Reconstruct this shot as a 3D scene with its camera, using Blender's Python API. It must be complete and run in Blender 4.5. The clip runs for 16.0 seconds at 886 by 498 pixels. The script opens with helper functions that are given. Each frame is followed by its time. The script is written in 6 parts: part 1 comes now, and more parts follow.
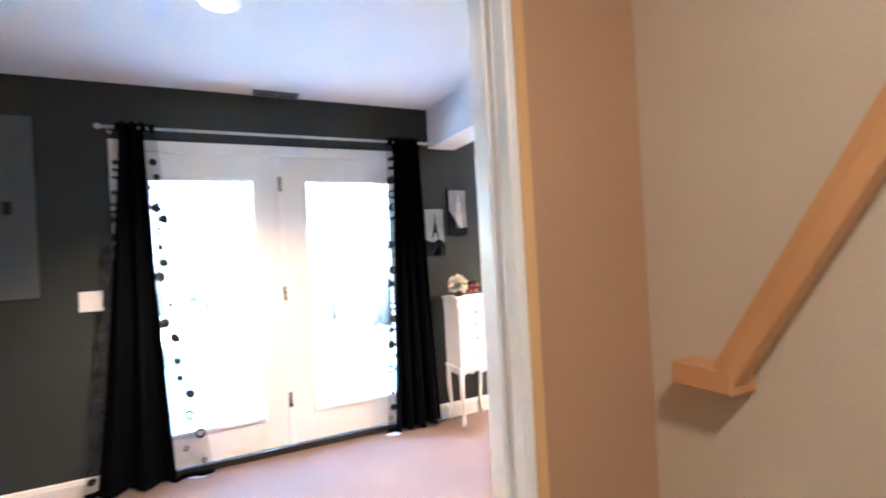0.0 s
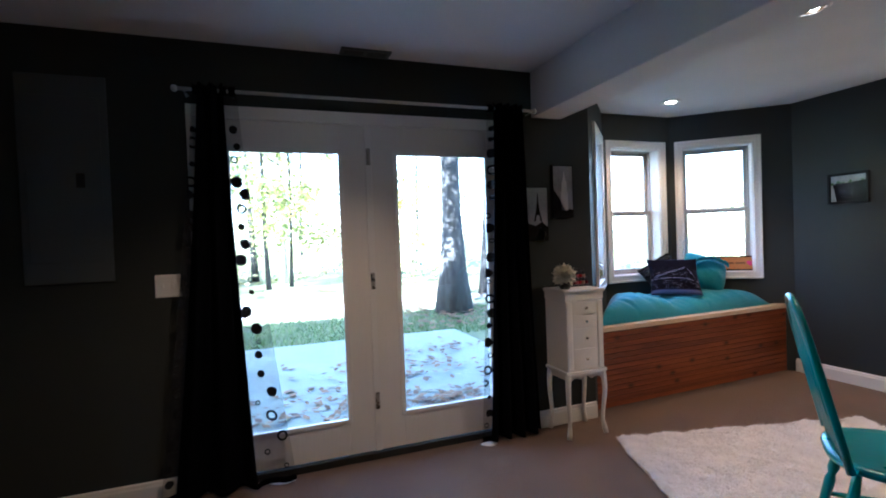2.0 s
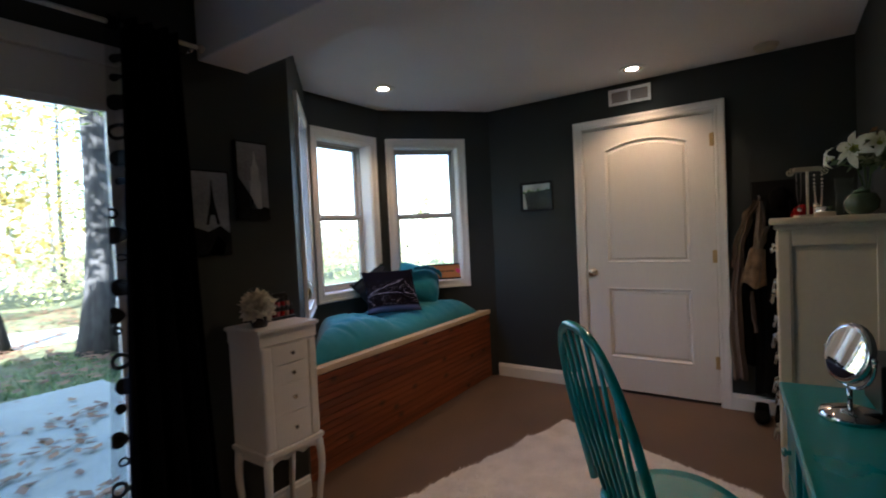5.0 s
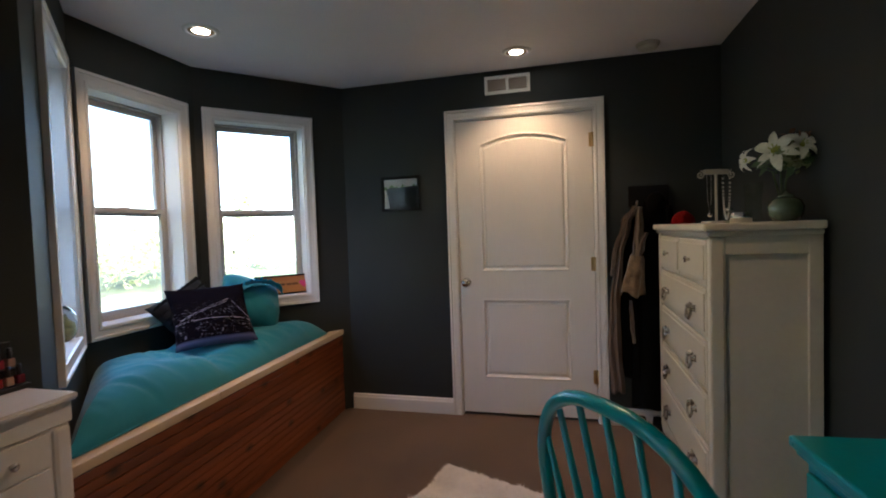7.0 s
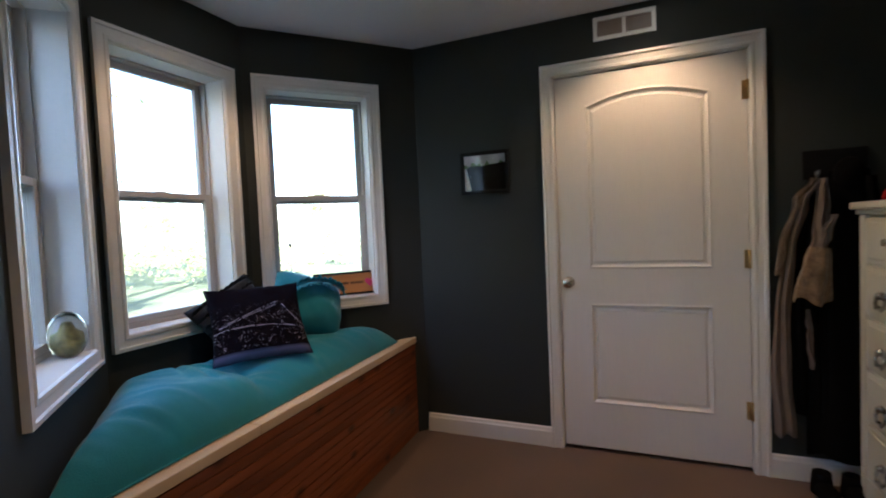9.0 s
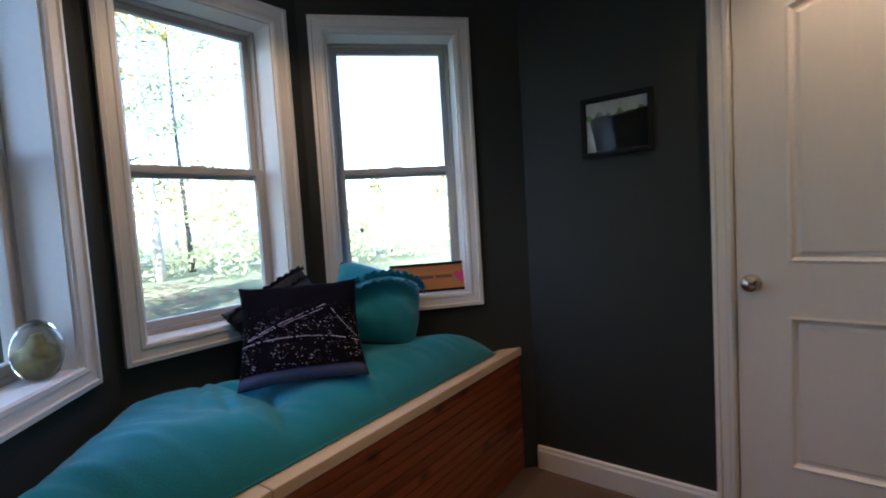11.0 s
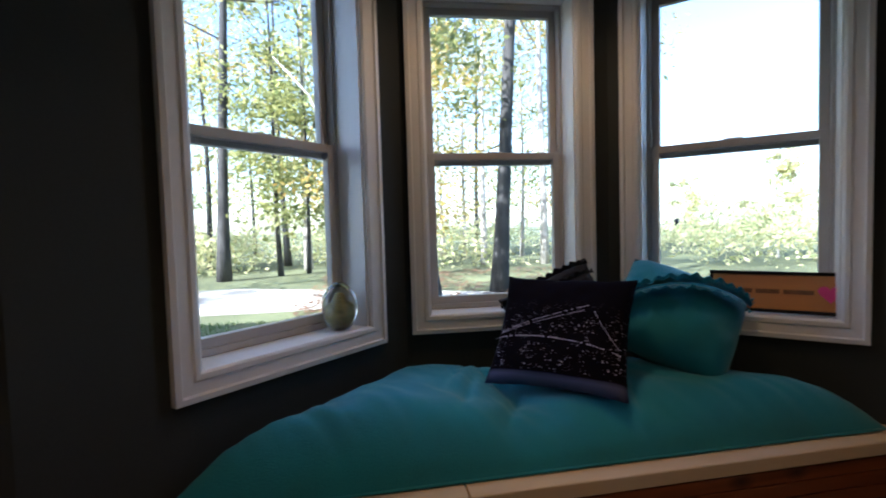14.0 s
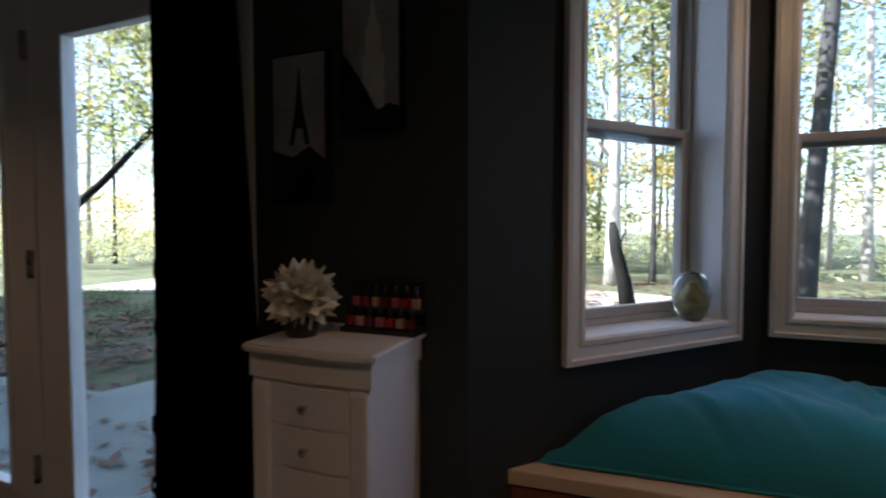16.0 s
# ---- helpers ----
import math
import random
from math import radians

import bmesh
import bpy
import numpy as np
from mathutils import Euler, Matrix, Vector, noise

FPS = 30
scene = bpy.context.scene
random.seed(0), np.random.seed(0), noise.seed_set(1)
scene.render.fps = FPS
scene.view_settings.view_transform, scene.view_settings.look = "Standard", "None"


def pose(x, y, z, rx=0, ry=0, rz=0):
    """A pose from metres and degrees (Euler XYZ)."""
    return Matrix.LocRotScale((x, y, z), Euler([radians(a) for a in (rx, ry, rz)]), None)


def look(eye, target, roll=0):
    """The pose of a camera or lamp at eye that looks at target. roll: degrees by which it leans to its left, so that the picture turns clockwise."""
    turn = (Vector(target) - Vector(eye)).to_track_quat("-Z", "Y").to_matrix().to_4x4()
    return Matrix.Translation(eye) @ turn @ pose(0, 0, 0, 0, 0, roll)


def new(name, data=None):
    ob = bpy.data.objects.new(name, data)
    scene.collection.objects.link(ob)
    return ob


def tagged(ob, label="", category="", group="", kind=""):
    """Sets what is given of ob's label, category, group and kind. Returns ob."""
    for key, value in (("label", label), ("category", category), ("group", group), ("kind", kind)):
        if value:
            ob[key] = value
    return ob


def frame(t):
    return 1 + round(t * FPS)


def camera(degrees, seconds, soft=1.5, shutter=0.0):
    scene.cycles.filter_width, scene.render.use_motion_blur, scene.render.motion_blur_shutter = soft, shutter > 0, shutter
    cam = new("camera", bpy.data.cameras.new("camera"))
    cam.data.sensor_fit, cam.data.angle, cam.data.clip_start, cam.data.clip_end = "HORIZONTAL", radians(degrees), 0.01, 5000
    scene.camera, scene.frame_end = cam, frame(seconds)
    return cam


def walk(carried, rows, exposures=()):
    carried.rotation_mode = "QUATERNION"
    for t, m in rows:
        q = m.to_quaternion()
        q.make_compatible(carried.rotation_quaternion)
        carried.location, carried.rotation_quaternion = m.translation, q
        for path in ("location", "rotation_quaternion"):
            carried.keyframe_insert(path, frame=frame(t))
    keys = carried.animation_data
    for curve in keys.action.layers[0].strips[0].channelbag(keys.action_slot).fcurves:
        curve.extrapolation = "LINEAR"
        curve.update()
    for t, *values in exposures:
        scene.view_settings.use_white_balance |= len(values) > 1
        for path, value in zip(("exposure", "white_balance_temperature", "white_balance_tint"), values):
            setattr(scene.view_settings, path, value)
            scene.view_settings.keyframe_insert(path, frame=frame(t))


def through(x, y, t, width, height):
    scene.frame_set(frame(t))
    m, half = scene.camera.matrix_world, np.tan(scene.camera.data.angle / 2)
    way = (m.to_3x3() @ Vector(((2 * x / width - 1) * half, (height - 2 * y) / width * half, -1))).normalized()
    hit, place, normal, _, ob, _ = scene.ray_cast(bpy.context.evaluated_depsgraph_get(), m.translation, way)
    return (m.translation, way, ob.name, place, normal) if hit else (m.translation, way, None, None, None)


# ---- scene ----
cam = camera(85.5, 16.0, soft=1.9, shutter=0.4)
PATH = [
    (0, (0.385, 0.592, 1.265), (1.256, 2.391, 1.276), -3.1),
    (0.5, (0.345, 0.655, 1.284), (0.968, 2.555, 1.285), -2.4),
    (1, (0.266, 0.809, 1.297), (0.868, 2.716, 1.275), -2.1),
    (1.5, (0.206, 0.979, 1.289), (0.872, 2.864, 1.274), -3.1),
    (2, (0.252, 1.136, 1.279), (0.935, 3.014, 1.236), -2.1),
    (2.5, (0.339, 1.217, 1.28), (1.121, 3.057, 1.223), -2.3),
    (3, (0.413, 1.323, 1.291), (1.364, 3.081, 1.204), -1.7),
    (3.5, (0.448, 1.499, 1.288), (1.652, 3.094, 1.21), -1.2),
    (4, (0.513, 1.628, 1.281), (1.897, 3.071, 1.217), -1.9),
    (4.5, (0.691, 1.75, 1.28), (2.19, 3.072, 1.204), -2.8),
    (5, (0.83, 1.935, 1.285), (2.462, 3.09, 1.223), -2.7),
    (7.5, (1.480, 2.602, 1.302), (3.427, 3.055, 1.212), -2.1),
    (8, (1.604, 2.722, 1.312), (3.548, 3.190, 1.208), -2.6),
    (8.5, (1.740, 2.742, 1.272), (3.645, 3.345, 1.192), -2.8),
    (9, (1.917, 2.755, 1.252), (3.756, 3.537, 1.167), -2.5),
    (11.5, (2.713, 3.009, 1.229), (4.17, 4.374, 1.112), -2.8),
    (12, (2.836, 3.045, 1.236), (4.14, 4.558, 1.141), -1.8),
    (12.5, (2.887, 3.08, 1.231), (4.06, 4.697, 1.139), -2.5),
    (13, (2.933, 3.073, 1.251), (3.914, 4.812, 1.133), -2.5),
    (13.5, (3.018, 2.997, 1.213), (3.547, 4.924, 1.126), -1.3),
    (14, (2.99, 2.986, 1.203), (3.263, 4.965, 1.104), -1.6),
    (14.5, (2.919, 2.981, 1.187), (2.989, 4.978, 1.094), -1.5),
    (15, (2.828, 2.96, 1.174), (2.635, 4.949, 1.094), -1.6),
    (15.5, (2.755, 2.93, 1.171), (2.294, 4.874, 1.083), -0.7),
    (16, (2.676, 2.885, 1.158), (1.966, 4.753, 1.08), -0.1),
]
EXPOSURES = [
    (0.0, 7.1, 4650, 10), (0.5, 6.25, 4650, 10), (1.0, 5.4, 4650, 10), (1.5, 4.6, 4700, 10), (2.0, 4.0, 4700, 10), (3.5, 3.3, 4850, 10), (5.0, 2.95, 5200, 10), (7.5, 3.2, 5300, 10),
    (9.0, 3.05, 5200, 10), (11.5, 2.75, 5000, 10), (12.5, 2.45, 5100, 10), (14.5, 2.05, 5350, 12), (16.0, 1.85, 5450, 13),
]
walk(cam, [(t, look(eye, target, roll)) for t, eye, target, roll in PATH], EXPOSURES)

# ---- world, sun, lamps ----
world = bpy.data.worlds.new("sky")
scene.world = world
world.use_nodes = True
wn = world.node_tree.nodes
sky = wn.new("ShaderNodeTexSky")
sky.sky_type = "NISHITA"
sky.sun_disc = False
SUN_EL, SUN_ROT = radians(38), radians(236)
sky.sun_elevation, sky.sun_rotation = SUN_EL, SUN_ROT
wn["Background"].inputs["Strength"].default_value = 0.15
world.node_tree.links.new(sky.outputs["Color"], wn["Background"].inputs["Color"])
sun = new("sun", bpy.data.lights.new("sun", "SUN"))
sun.data.energy, sun.data.angle, sun.data.color = 5.0, radians(0.5), (1.0, 0.95, 0.86)
toward = Vector((math.sin(SUN_ROT) * math.cos(SUN_EL), math.cos(SUN_ROT) * math.cos(SUN_EL), math.sin(SUN_EL)))
sun.matrix_world = look((0, 0, 30), Vector((0, 0, 30)) - toward)

H = 2.345                      # ceiling height
CANS = [(0.46, 2.75), (2.80, 2.74), (4.28, 2.74), (3.44, 4.24)]
CAN_WATTS, HALL_WATTS = 1.15, 0.27
for cx, cy in CANS:
    lamp = new("downlight_lamp", bpy.data.lights.new("downlight_lamp", "SPOT"))
    lamp.data.energy, lamp.data.color, lamp.data.shadow_soft_size = CAN_WATTS * 4, (1.0, 0.58, 0.27), 0.04
    lamp.data.spot_size, lamp.data.spot_blend = radians(120), 0.6
    lamp.matrix_world = pose(cx, cy, H - 0.012)
lamp = new("hall_lamp", bpy.data.lights.new("hall_lamp", "AREA"))
lamp.data.energy, lamp.data.color, lamp.data.size = HALL_WATTS, (1.0, 0.74, 0.48), 0.25
lamp.matrix_world = pose(0.35, 0.1, H - 0.04)


# ---- materials ----
def nodes_of(name):
    m = bpy.data.materials.new(name)
    m.use_nodes = True
    nt = m.node_tree
    return m, nt.nodes, nt.links, nt.nodes["Principled BSDF"]


def ramp(nd, stops):
    r = nd.new("ShaderNodeValToRGB")
    els = r.color_ramp.elements
    while len(els) < len(stops):
        els.new(0.5)
    for e, (p, c) in zip(els, stops):
        e.position, e.color = p, (*c, 1) if len(c) == 3 else c
    return r


def mat(name, base, rough=0.5, metal=0.0, var=0.12, scale=3.0, bump=0.1, bscale=80.0, stretch=(1, 1, 1), sheen=0.0, coat=0.0, spec=0.5, piece=0.0):
    """Plain surface with broad mottling, fine grain and relief."""
    m, nd, ln, b = nodes_of(name)
    co = nd.new("ShaderNodeTexCoord")
    mp = nd.new("ShaderNodeMapping")
    mp.inputs["Scale"].default_value = stretch
    ln.new(co.outputs["Object"], mp.inputs["Vector"])
    n1, n2 = nd.new("ShaderNodeTexNoise"), nd.new("ShaderNodeTexNoise")
    for n, s, d in ((n1, scale, 4), (n2, bscale, 3)):
        n.inputs["Scale"].default_value, n.inputs["Detail"].default_value = s, d
        ln.new(mp.outputs["Vector"], n.inputs["Vector"])
    mix = nd.new("ShaderNodeMath")
    mix.operation = "MULTIPLY_ADD"
    ln.new(n2.outputs["Fac"], mix.inputs[0])
    mix.inputs[1].default_value = 0.5
    ln.new(n1.outputs["Fac"], mix.inputs[2])
    lo, hi = [max(0, c * (1 - var)) for c in base], [min(1, c * (1 + var)) for c in base]
    r = ramp(nd, [(0.5, lo), (1.0, hi)])
    ln.new(mix.outputs[0], r.inputs["Fac"])
    out = r.outputs["Color"]
    if piece:
        oi, hs = nd.new("ShaderNodeObjectInfo"), nd.new("ShaderNodeHueSaturation")
        mr = nd.new("ShaderNodeMapRange")
        mr.inputs["To Min"].default_value, mr.inputs["To Max"].default_value = 1 - piece, 1 + piece
        ln.new(oi.outputs["Random"], mr.inputs["Value"])
        ln.new(mr.outputs[0], hs.inputs["Value"])
        ln.new(out, hs.inputs["Color"])
        out = hs.outputs["Color"]
    ln.new(out, b.inputs["Base Color"])
    rr = nd.new("ShaderNodeMapRange")
    rr.inputs["To Min"].default_value, rr.inputs["To Max"].default_value = max(0.02, rough - 0.08), min(1, rough + 0.08)
    ln.new(n1.outputs["Fac"], rr.inputs["Value"])
    ln.new(rr.outputs[0], b.inputs["Roughness"])
    b.inputs["Metallic"].default_value = metal
    b.inputs["Sheen Weight"].default_value = sheen
    b.inputs["Coat Weight"].default_value = coat
    b.inputs["Specular IOR Level"].default_value = spec
    if bump:
        bp = nd.new("ShaderNodeBump")
        bp.inputs["Strength"].default_value, bp.inputs["Distance"].default_value = bump, 0.01
        ln.new(n2.outputs["Fac"], bp.inputs["Height"])
        ln.new(bp.outputs["Normal"], b.inputs["Normal"])
    return m


def wood(name, light, dark, stretch, rough=0.45, knots=True, piece=0.07):
    """Grain along the axis that stretch makes small, with darker knots."""
    m, nd, ln, b = nodes_of(name)
    co, mp = nd.new("ShaderNodeTexCoord"), nd.new("ShaderNodeMapping")
    oi, ad = nd.new("ShaderNodeObjectInfo"), nd.new("ShaderNodeVectorMath")
    ad.operation = "ADD"
    ln.new(co.outputs["Object"], ad.inputs[0])
    ln.new(oi.outputs["Random"], ad.inputs[1])
    mp.inputs["Scale"].default_value = stretch
    ln.new(ad.outputs[0], mp.inputs["Vector"])
    n = nd.new("ShaderNodeTexNoise")
    n.inputs["Scale"].default_value, n.inputs["Detail"].default_value, n.inputs["Distortion"].default_value = 6, 6, 0.6
    ln.new(mp.outputs["Vector"], n.inputs["Vector"])
    r = ramp(nd, [(0.3, dark), (0.62, light)])
    ln.new(n.outputs["Fac"], r.inputs["Fac"])
    out = r.outputs["Color"]
    if knots:
        v = nd.new("ShaderNodeTexVoronoi")
        v.voronoi_dimensions, v.inputs["Scale"].default_value = "2D", 2.7
        sp, cm = nd.new("ShaderNodeSeparateXYZ"), nd.new("ShaderNodeCombineXYZ")
        ln.new(co.outputs["Object"], sp.inputs[0])
        ln.new(sp.outputs["X"], cm.inputs["X"])
        zs = nd.new("ShaderNodeMath")
        zs.operation, zs.inputs[1].default_value = "MULTIPLY", 1.7
        ln.new(sp.outputs["Z"], zs.inputs[0])
        ln.new(zs.outputs[0], cm.inputs["Y"])
        ln.new(cm.outputs[0], v.inputs["Vector"])
        kr = ramp(nd, [(0.02, (0, 0, 0)), (0.12, (1, 1, 1))])
        ln.new(v.outputs["Distance"], kr.inputs["Fac"])
        mx = nd.new("ShaderNodeMix")
        mx.data_type = "RGBA"
        ln.new(kr.outputs["Color"], mx.inputs[0])
        mx.inputs[6].default_value = (*[c * 0.35 for c in dark], 1)
        ln.new(out, mx.inputs[7])
        out = mx.outputs[2]
    hs, mr = nd.new("ShaderNodeHueSaturation"), nd.new("ShaderNodeMapRange")
    mr.inputs["To Min"].default_value, mr.inputs["To Max"].default_value = 1 - piece, 1 + piece
    ln.new(oi.outputs["Random"], mr.inputs["Value"])
    ln.new(mr.outputs[0], hs.inputs["Value"])
    ln.new(out, hs.inputs["Color"])
    ln.new(hs.outputs["Color"], b.inputs["Base Color"])
    b.inputs["Roughness"].default_value = rough
    bp = nd.new("ShaderNodeBump")
    bp.inputs["Strength"].default_value, bp.inputs["Distance"].default_value = 0.15, 0.005
    ln.new(n.outputs["Fac"], bp.inputs["Height"])
    ln.new(bp.outputs["Normal"], b.inputs["Normal"])
    return m


def clear(name, tint=(1, 1, 1), gloss=0.02, least=0.02):
    """Thin window glass: what lies behind, and a Fresnel reflection."""
    m, nd, ln, b = nodes_of(name)
    nd.remove(b)
    tr, gl, mx, fr = nd.new("ShaderNodeBsdfTransparent"), nd.new("ShaderNodeBsdfGlossy"), nd.new("ShaderNodeMixShader"), nd.new("ShaderNodeLayerWeight")
    tr.inputs["Color"].default_value, gl.inputs["Roughness"].default_value = (*tint, 1), gloss
    pw, ml = nd.new("ShaderNodeMath"), nd.new("ShaderNodeMath")
    pw.operation, ml.operation = "POWER", "MULTIPLY_ADD"
    ln.new(fr.outputs["Facing"], pw.inputs[0])
    fr.inputs["Blend"].default_value, pw.inputs[1].default_value = 0.5, 5.0
    ln.new(pw.outputs[0], ml.inputs[0])
    ml.inputs[1].default_value, ml.inputs[2].default_value = 0.8, least
    ln.new(ml.outputs[0], mx.inputs[0])
    ln.new(tr.outputs[0], mx.inputs[1])
    ln.new(gl.outputs[0], mx.inputs[2])
    ln.new(mx.outputs[0], nd["Material Output"].inputs["Surface"])
    return m


def solid_glass(name, tint):
    m, nd, ln, b = nodes_of(name)
    b.inputs["Base Color"].default_value = (*tint, 1)
    b.inputs["Transmission Weight"].default_value, b.inputs["Roughness"].default_value, b.inputs["IOR"].default_value = 1, 0.02, 1.48
    return m


def glow(name, colour, strength):
    m, nd, ln, b = nodes_of(name)
    b.inputs["Base Color"].default_value = (0.9, 0.9, 0.9, 1)
    b.inputs["Emission Color"].default_value, b.inputs["Emission Strength"].default_value = (*colour, 1), strength
    return m


def sheer_cloth(name):
    """Voile: a fine dark thread with much air between."""
    m, nd, ln, b = nodes_of(name)
    b.inputs["Base Color"].default_value, b.inputs["Roughness"].default_value = (0.012, 0.018, 0.04, 1), 0.8
    tr, mx = nd.new("ShaderNodeBsdfTransparent"), nd.new("ShaderNodeMixShader")
    co, n = nd.new("ShaderNodeTexCoord"), nd.new("ShaderNodeTexNoise")
    n.inputs["Scale"].default_value = 30
    ln.new(co.outputs["Object"], n.inputs["Vector"])
    r = nd.new("ShaderNodeMapRange")
    r.inputs["To Min"].default_value, r.inputs["To Max"].default_value = 0.22, 0.42
    ln.new(n.outputs["Fac"], r.inputs["Value"])
    ln.new(r.outputs[0], mx.inputs[0])
    ln.new(tr.outputs[0], mx.inputs[1])
    ln.new(b.outputs[0], mx.inputs[2])
    ln.new(mx.outputs[0], nd["Material Output"].inputs["Surface"])
    return m


def leafy(name, a, b2, through=0.5):
    """Leaves: varied from leaf to leaf, some light coming through."""
    m, nd, ln, b = nodes_of(name)
    g = nd.new("ShaderNodeNewGeometry")
    r = ramp(nd, [(0.0, a), (1.0, b2)])
    ln.new(g.outputs["Random Per Island"], r.inputs["Fac"])
    ln.new(r.outputs["Color"], b.inputs["Base Color"])
    b.inputs["Roughness"].default_value = 0.6
    t, mx = nd.new("ShaderNodeBsdfTranslucent"), nd.new("ShaderNodeMixShader")
    ln.new(r.outputs["Color"], t.inputs["Color"])
    mx.inputs[0].default_value = through
    ln.new(b.outputs[0], mx.inputs[1])
    ln.new(t.outputs[0], mx.inputs[2])
    ln.new(mx.outputs[0], nd["Material Output"].inputs["Surface"])
    return m


def city_print():
    """Night skyline print: dark cloth, specks of light in a band, a pale hem."""
    m, nd, ln, b = nodes_of("city_print_fabric")
    co, sx = nd.new("ShaderNodeTexCoord"), nd.new("ShaderNodeSeparateXYZ")
    ln.new(co.outputs["Object"], sx.inputs[0])
    v = nd.new("ShaderNodeTexVoronoi")
    v.inputs["Scale"].default_value = 150
    mp = nd.new("ShaderNodeMapping")
    mp.inputs["Scale"].default_value = (0.62, 0.05, 1.15)
    ln.new(co.outputs["Object"], mp.inputs["Vector"])
    ln.new(mp.outputs["Vector"], v.inputs["Vector"])
    dots = ramp(nd, [(0.10, (0.8, 0.8, 0.8)), (0.34, (0, 0, 0))])
    ln.new(v.outputs["Distance"], dots.inputs["Fac"])
    n = nd.new("ShaderNodeTexNoise")
    n.inputs["Scale"].default_value = 34
    ln.new(mp.outputs["Vector"], n.inputs["Vector"])
    patch = ramp(nd, [(0.46, (0, 0, 0)), (0.58, (1, 1, 1))])
    ln.new(n.outputs["Fac"], patch.inputs["Fac"])
    band = ramp(nd, [(0.10, (0, 0, 0)), (0.14, (1, 1, 1)), (0.50, (1, 1, 1)), (0.60, (0.25, 0.25, 0.25)), (0.72, (0, 0, 0))])
    zr = nd.new("ShaderNodeMapRange")
    zr.inputs["From Min"].default_value, zr.inputs["From Max"].default_value = -0.18, 0.18
    ln.new(sx.outputs["Z"], zr.inputs["Value"])
    ln.new(zr.outputs[0], band.inputs["Fac"])
    hem = ramp(nd, [(0.0, (0.045, 0.055, 0.11)), (0.065, (0.10, 0.11, 0.19)), (0.09, (0.05, 0.055, 0.10)), (0.10, (0.004, 0.003, 0.006)), (0.6, (0.003, 0.0022, 0.005)), (0.9, (0.004, 0.003, 0.007))])
    ln.new(zr.outputs[0], hem.inputs["Fac"])
    m1, m2, mx = nd.new("ShaderNodeMath"), nd.new("ShaderNodeMath"), nd.new("ShaderNodeMix")
    m1.operation = m2.operation = "MULTIPLY"
    ln.new(dots.outputs["Color"], m1.inputs[0])
    ln.new(patch.outputs["Color"], m1.inputs[1])
    ln.new(m1.outputs[0], m2.inputs[0])
    ln.new(band.outputs["Color"], m2.inputs[1])
    mx.data_type = "RGBA"
    ln.new(m2.outputs[0], mx.inputs[0])
    ln.new(hem.outputs["Color"], mx.inputs[6])
    mx.inputs[7].default_value = (0.62, 0.58, 0.68, 1)
    ln.new(mx.outputs[2], b.inputs["Base Color"])
    b.inputs["Roughness"].default_value, b.inputs["Specular IOR Level"].default_value = 0.9, 0.06
    return m


WALL = mat("charcoal_wall_paint", (0.0345, 0.0395, 0.0385), 0.62, var=0.12, scale=1.2, bump=0.06, bscale=140, spec=0.25)
PANEL_PAINT = mat("charcoal_metal_paint", (0.085, 0.098, 0.102), 0.42, var=0.05, bump=0.02)
CEIL = mat("ceiling_paint", (0.80, 0.80, 0.81), 0.85, var=0.04, scale=1.5, bump=0.12, bscale=120)
TRIM = mat("white_trim_paint", (0.78, 0.77, 0.75), 0.35, var=0.03, scale=4, bump=0.03, bscale=60)
DOORW = mat("white_door_paint", (0.76, 0.74, 0.71), 0.38, var=0.03, scale=3, bump=0.08, bscale=90, stretch=(1, 1, 0.12))
VINYL = mat("vinyl_sash", (0.47, 0.45, 0.42), 0.4, var=0.04, bump=0.02)
CARPET = mat("beige_carpet", (0.135, 0.072, 0.037), 0.95, var=0.28, scale=2.2, bump=0.9, bscale=260, sheen=0.2)
TAN = mat("tan_wall_paint", (0.56, 0.46, 0.32), 0.7, var=0.06, scale=1.2, bump=0.1, bscale=120)
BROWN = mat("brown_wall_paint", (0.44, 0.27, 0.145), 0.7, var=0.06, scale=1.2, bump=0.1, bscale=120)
OAK = wood("oak_rail", (0.62, 0.33, 0.12), (0.45, 0.21, 0.07), (1, 0.12, 0.3), 0.35, knots=False)
RAW = wood("raw_wood_edge", (0.66, 0.42, 0.18), (0.45, 0.24, 0.08), (2, 2, 0.1), 0.6, knots=False)
PINE = wood("stained_pine", (0.27, 0.075, 0.020), (0.11, 0.026, 0.007), (0.14, 1, 2.2), 0.42)
EDGEW = wood("pale_pine_edge", (0.66, 0.52, 0.36), (0.52, 0.38, 0.24), (0.15, 1, 1), 0.5, knots=False)
SIGNW = wood("sign_wood", (0.50, 0.21, 0.06), (0.30, 0.10, 0.03), (0.2, 1, 2.0), 0.5, knots=False)
FAINT = mat("faint_brown_ink", (0.17, 0.075, 0.03), 0.7, var=0.3, scale=60, bump=0)
TEAL = mat("teal_cotton", (0.012, 0.215, 0.305), 0.82, var=0.16, scale=5, bump=0.25, bscale=300, sheen=0.25)
TEALP = mat("teal_gloss_paint", (0.006, 0.225, 0.255), 0.30, var=0.08, scale=6, bump=0.05, bscale=40, coat=0.3)
BLACKC = mat("black_curtain_cloth", (0.0018, 0.0022, 0.004), 0.95, var=0.2, bump=0.2, bscale=300, spec=0.05)
DOTS = mat("flocked_dot", (0.004, 0.005, 0.008), 0.9, var=0.1, bump=0)
SHEER = sheer_cloth("navy_voile")
BLACKR = mat("black_ruffle_cloth", (0.010, 0.009, 0.012), 0.8, var=0.25, scale=30, bump=0.4, bscale=120)
